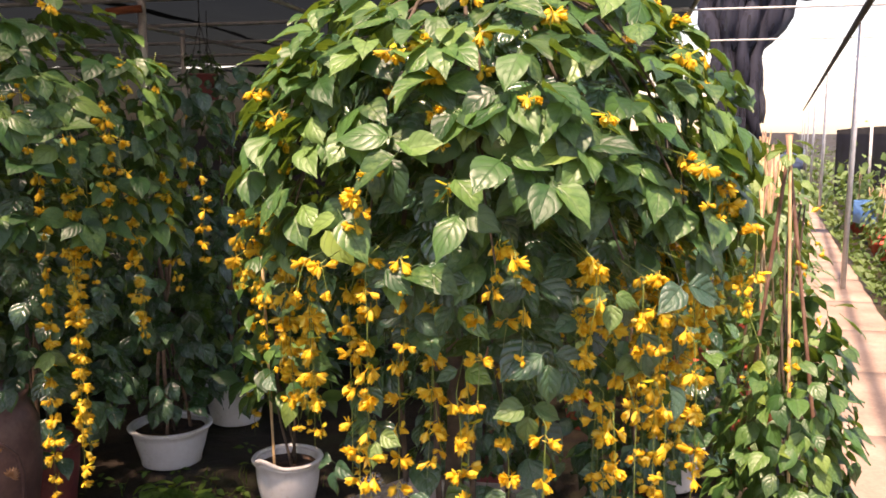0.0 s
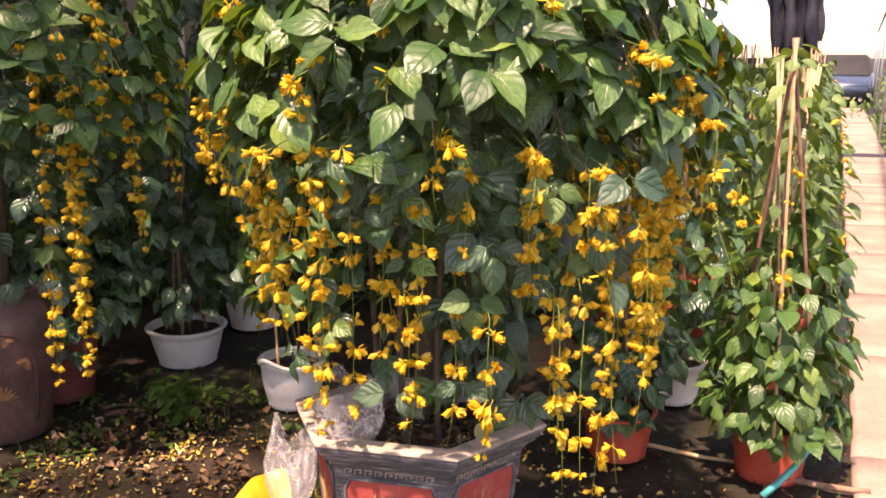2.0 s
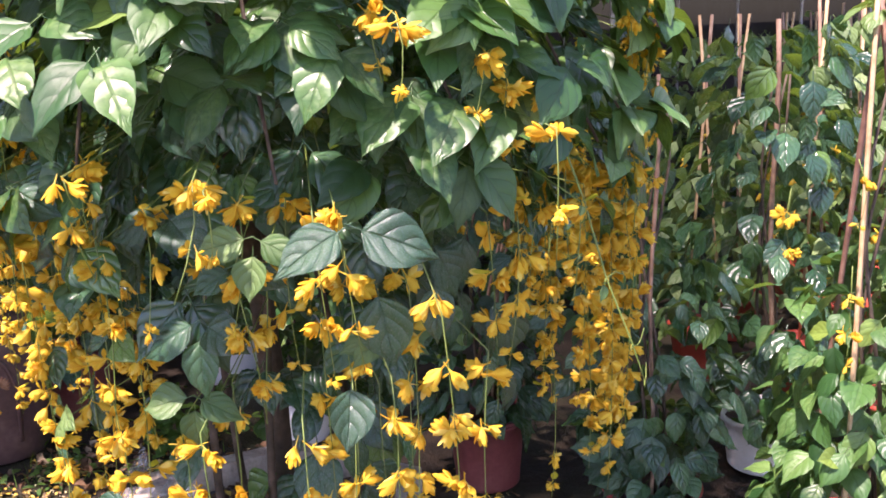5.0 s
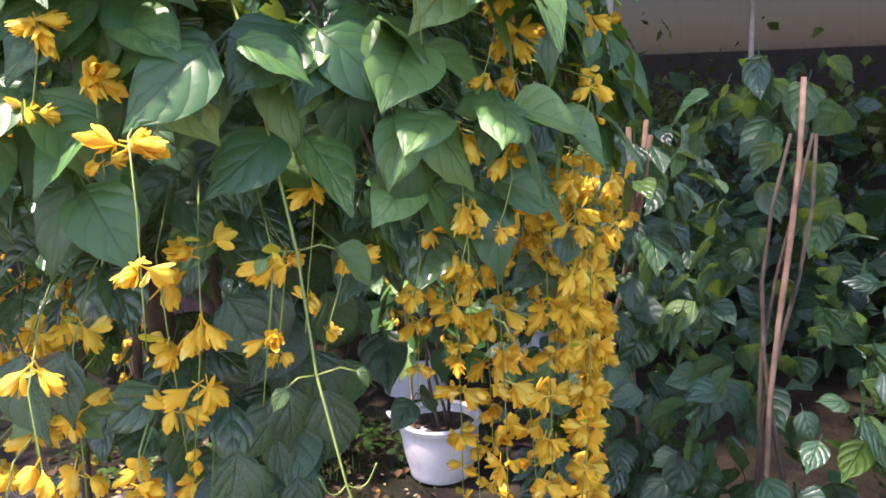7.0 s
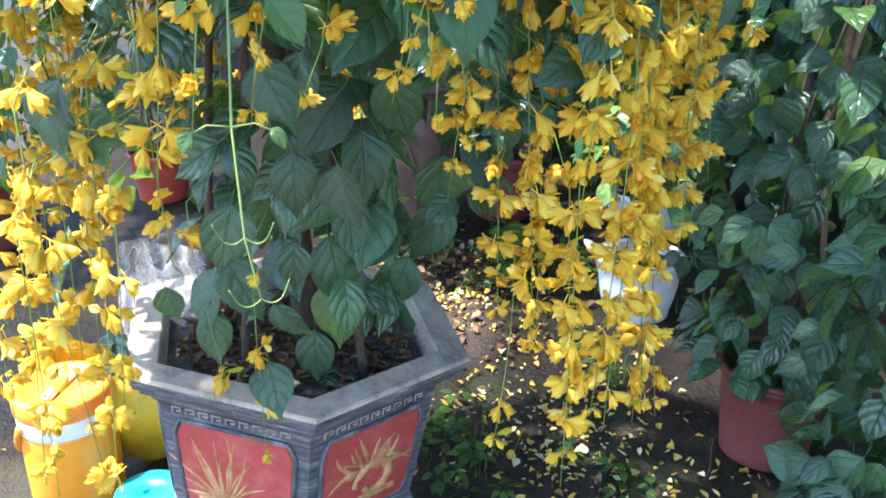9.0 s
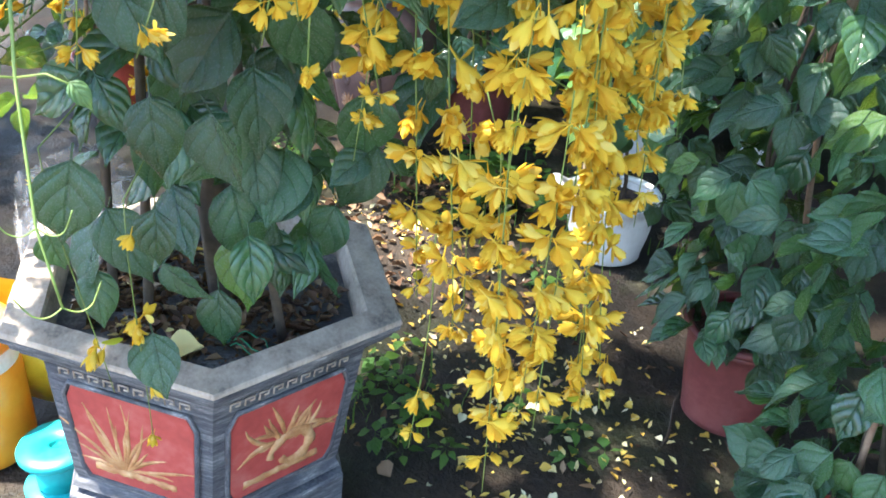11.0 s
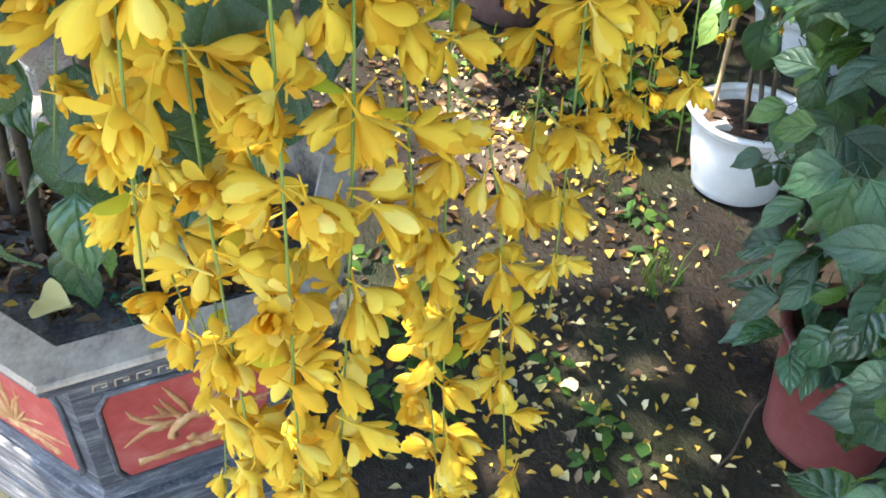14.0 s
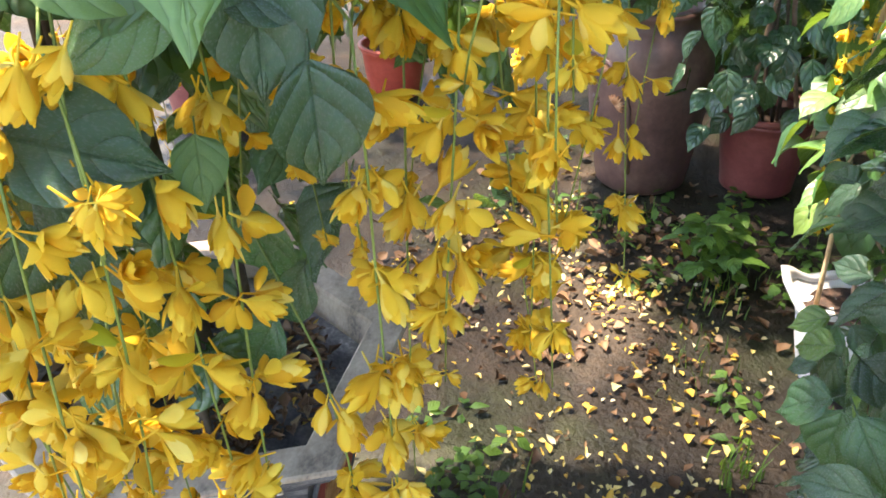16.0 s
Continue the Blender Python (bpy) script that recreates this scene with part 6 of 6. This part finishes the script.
def far_grass():
    r = np.random.default_rng(47)
    out = []
    for k in range(2600):
        y = r.uniform(4.5, 22)
        x = path_left(y) + 0.58 + abs(r.normal(0, 0.16)) + (0 if r.uniform() < 0.5 else r.uniform(0, 5))
        a = r.uniform(0, 6.28)
        out.append(frame_of([x, y, r.uniform(0.0, 0.05)], [math.cos(a), math.sin(a), r.uniform(0.1, 1.6)], [math.cos(a + 2), math.sin(a + 2), 0.7], r.uniform(0.04, 0.11), r.uniform(0.4, 0.9)))
    tagged(obj("grass", batch("grass", [(TINY[0], out)]), FAR_GREEN), "rough grass verge beside path", "grass", kind="stuff")


far_grass()


# ---- rows of young plants in the distance ----
def row_plant(seed, tall, material, n, r0, canes=3, sprays=0, pot=REDPOT):
    """A potted young climber of the rows, built once and copied."""
    p = empty("row_plant", "young climber on canes in red plastic pot", "potted plant", (0, 0, 0), 0, "rows of young climbers")
    part("pot", lathe([(0.085, 0), (0.09, 0.01), (0.112, 0.17), (0.122, 0.172), (0.124, 0.2), (0.112, 0.2), (0.10, 0.17)], 20), pot, p)
    r = np.random.default_rng(seed)
    ms = bush_leaves(n, (0, 0, 0), r0, r0 * 0.55, 0.2, tall, seed, (0.06, 0.10))
    tagged(obj("foliage", batch("foliage", [(TINY[i], ms[i::2]) for i in range(2)]), material, p, "loose green leaves"), kind="stuff")
    for k in range(canes):
        a = 2 * math.pi * k / canes + r.uniform(0, 1)
        bm = bmesh.new()
        tube(bm, [(0.09 * math.cos(a), 0.09 * math.sin(a), 0.15), (0.03 * math.cos(a), 0.03 * math.sin(a), tall * 0.6), (-0.03 * math.cos(a), -0.03 * math.sin(a), tall + 0.08)], 0.0055, 6)
        part("cane", bm, CANE_OLD if k % 2 else CANE, p, "bamboo support cane")
    if sprays:
        fl = []
        for k in range(sprays):
            a, z = r.uniform(0, 6.28), r.uniform(0.35, 0.9) * tall
            fl.append(frame_of([r0 * math.cos(a), r0 * math.sin(a), z], r.normal(0, 1, 3), [r.normal(0, .4), r.normal(0, .4), 1], r.uniform(0.9, 1.3)))
        obj("blossom", batch("blossom", [(FLOWERS[0], fl)]), PETAL, p, "few yellow flowers")
    return p


kinds = [row_plant(61, 1.30, FAR_GREEN, 170, 0.22, 3, 6), row_plant(62, 1.22, PALE, 170, 0.24, 3, 3), row_plant(63, 1.36, FAR_GREEN, 150, 0.20, 2, 5)]
small = [row_plant(64, 0.62, FAR_GREEN, 90, 0.17, 2), row_plant(65, 0.75, FAR_GREEN, 100, 0.18, 2)]
spots = []
r = np.random.default_rng(71)
for j in range(14):
    y = 4.35 + j * 0.50
    for i in range(5):
        x = path_left(y) - 0.34 - i * 0.42 + r.uniform(-0.05, 0.05)
        if x < 0.45 or (y < 4.5 and x < 1.15):
            continue
        spots.append((x, y + r.uniform(-0.06, 0.06)))
kinds[0].matrix_basis = pose(*spots[0], 0)
kinds[1].matrix_basis = pose(*spots[1], 0, 0, 0, 40)
kinds[2].matrix_basis = pose(*spots[2], 0, 0, 0, 80)
for k, (x, y) in enumerate(spots[3:]):
    copy_thing(kinds[k % 3], pose(x, y, 0, 0, 0, r.uniform(0, 360)))
spots = []
for j in range(16):
    y = 5.4 + j * 0.62
    for i in range(7):
        x = path_left(y) + 0.95 + i * 0.55 + r.uniform(-0.1, 0.1)
        if i > 3 and j % 2:
            continue
        spots.append((x, y + r.uniform(-0.1, 0.1)))
small[0].matrix_basis = pose(*spots[0], 0)
small[1].matrix_basis = pose(*spots[1], 0)
for k, (x, y) in enumerate(spots[2:]):
    copy_thing(small[k % 2], pose(x, y, 0, 0, 0, r.uniform(0, 360)))


def far_hedge(name, x0, x1, y0, y1, z1, n, material, label, seed):
    r = np.random.default_rng(seed)
    out = []
    for k in range(n):
        x, y = r.uniform(x0, x1), r.uniform(y0, y1)
        z = abs(r.normal(0, 0.5)) * z1 * (0.7 + 0.6 * noise.noise(Vector((x * 0.8, y * 0.8, 0))))
        out.append(frame_of([x, y, z], r.normal(0, 1, 3), r.normal(0, 0.6, 3) + np.array([0, -0.3, 0.9]), r.uniform(0.10, 0.2)))
    tagged(obj(name, batch(name, [(TINY[i], out[i::2]) for i in range(2)]), material), label, "shrubs", kind="stuff")


far_hedge("far_shrubs", -7, 0.3, 5.0, 8.0, 1.1, 3800, DARK, "dark shrubs in shade under net", 81)
far_hedge("far_shrubs", -9, 1.6, 10.5, 14.2, 1.2, 3000, FAR_GREEN, "green nursery shrubs before net wall", 82)
far_hedge("far_shrubs", 4.5, 14, 15.5, 20.0, 0.9, 3500, FAR_GREEN, "green nursery beds far off", 83)
far_hedge("far_shrubs", 2.5, 34, 21.5, 45, 0.42, 9000, FAR_GREEN, "low green nursery beds beyond the path", 86)
far_hedge("shrubs", -4.2, -2.1, 3.0, 5.4, 1.5, 2200, DARK, "dark shrubs in deep shade", 84)
far_hedge("far_shrubs", -60, 60, 45, 60, 1.5, 6000, FAR_GREEN, "distant line of trees", 85)


def tub(x, y, turn, sx):
    bm = bmesh.new()
    box(bm, (-sx, -0.25, 0), (sx, 0.25, 0.30))
    top = max(bm.faces, key=lambda f: f.calc_center_median().z)
    bmesh.ops.inset_individual(bm, faces=[top], thickness=0.03)
    bmesh.ops.translate(bm, verts=top.verts, vec=(0, 0, -0.2))
    bmesh.ops.bevel(bm, geom=[e for e in bm.edges], offset=0.008, segments=1, affect='EDGES')
    o = tagged(part("tub", bm, BLUE, None), "blue plastic tub among far plants", "tub")
    o.matrix_basis = pose(x, y, 0.25, 0, 0, turn)


tub(4.05, 12.6, 10, 0.4)
tub(4.9, 13.0, -12, 0.35)


def car(x, y, turn):
    """A small dark car standing at the far end of the path."""
    p = empty("car", "dark blue car parked far beyond the rows", "car", (x, y, 0), turn)
    bm = bmesh.new()
    side = [(-1.9, 0.30), (-1.95, 0.62), (-1.2, 0.80), (-0.75, 0.86), (0.95, 0.88), (1.75, 0.84), (1.9, 0.55), (1.85, 0.30)]
    a = [bm.verts.new((px, -0.80, pz)) for px, pz in side]
    b = [bm.verts.new((px, 0.80, pz)) for px, pz in side]
    bm.faces.new(a), bm.faces.new(b[::-1])
    for i in range(len(side)):
        bm.faces.new((a[i], a[(i + 1) % len(side)], b[(i + 1) % len(side)], b[i]))
    bmesh.ops.bevel(bm, geom=bm.edges[:], offset=0.06, segments=2, affect='EDGES')
    part("body", bm, CARPAINT, p)
    bm = bmesh.new()
    lo = [bm.verts.new(c) for c in ((-1.0, -0.74, 0.85), (1.5, -0.74, 0.87), (1.5, 0.74, 0.87), (-1.0, 0.74, 0.85))]
    hi = [bm.verts.new(c) for c in ((-0.25, -0.60, 1.38), (1.05, -0.60, 1.38), (1.05, 0.60, 1.38), (-0.25, 0.60, 1.38))]
    bm.faces.new(hi)
    for i in range(4):
        bm.faces.new((lo[i], lo[(i + 1) % 4], hi[(i + 1) % 4], hi[i]))
    bmesh.ops.bevel(bm, geom=bm.edges[:], offset=0.05, segments=2, affect='EDGES')
    part("cabin", bm, RUBBER, p, "dark glazed cabin")
    for sx in (-1.25, 1.25):
        for sy in (-0.72, 0.72):
            w = part("wheel", lathe([(0.2, -0.09), (0.31, -0.09), (0.32, -0.05), (0.32, 0.05), (0.31, 0.09), (0.2, 0.09)], 20), RUBBER, p)
            w.matrix_basis = pose(sx, sy, 0.32, 90, 0, 0)


car(5.0, 27.5, 78)


def hanging_basket(x, y):
    p = empty("hanging_basket", "small hanging pot with trailing plant under net", "hanging pot", (x, y, 1.72))
    part("pot", lathe([(0.07, 0), (0.08, 0.01), (0.105, 0.13), (0.112, 0.135), (0.10, 0.14)], 20), MAROON, p)
    bm = bmesh.new()
    for k in range(3):
        a = k * 2.1
        tube(bm, [(0.1 * math.cos(a), 0.1 * math.sin(a), 0.13), (0, 0, 0.5)], 0.003, 5)
    tube(bm, [(0, 0, 0.48), (0, 0, 0.76)], 0.004, 5)
    part("hanger", bm, RUBBER, p)
    ms = bush_leaves(70, (0, 0, 0), 0.14, 0.10, 0.05, 0.3, int(abs(x) * 100), (0.05, 0.08))
    obj("foliage", batch("foliage", [(TINY[0], ms)]), DARK, p, "trailing leaves")


for x, y in ((-2.36, 6.6), (-2.9, 7.8), (-1.7, 7.6), (-2.0, 8.4)):
    hanging_basket(x, y)
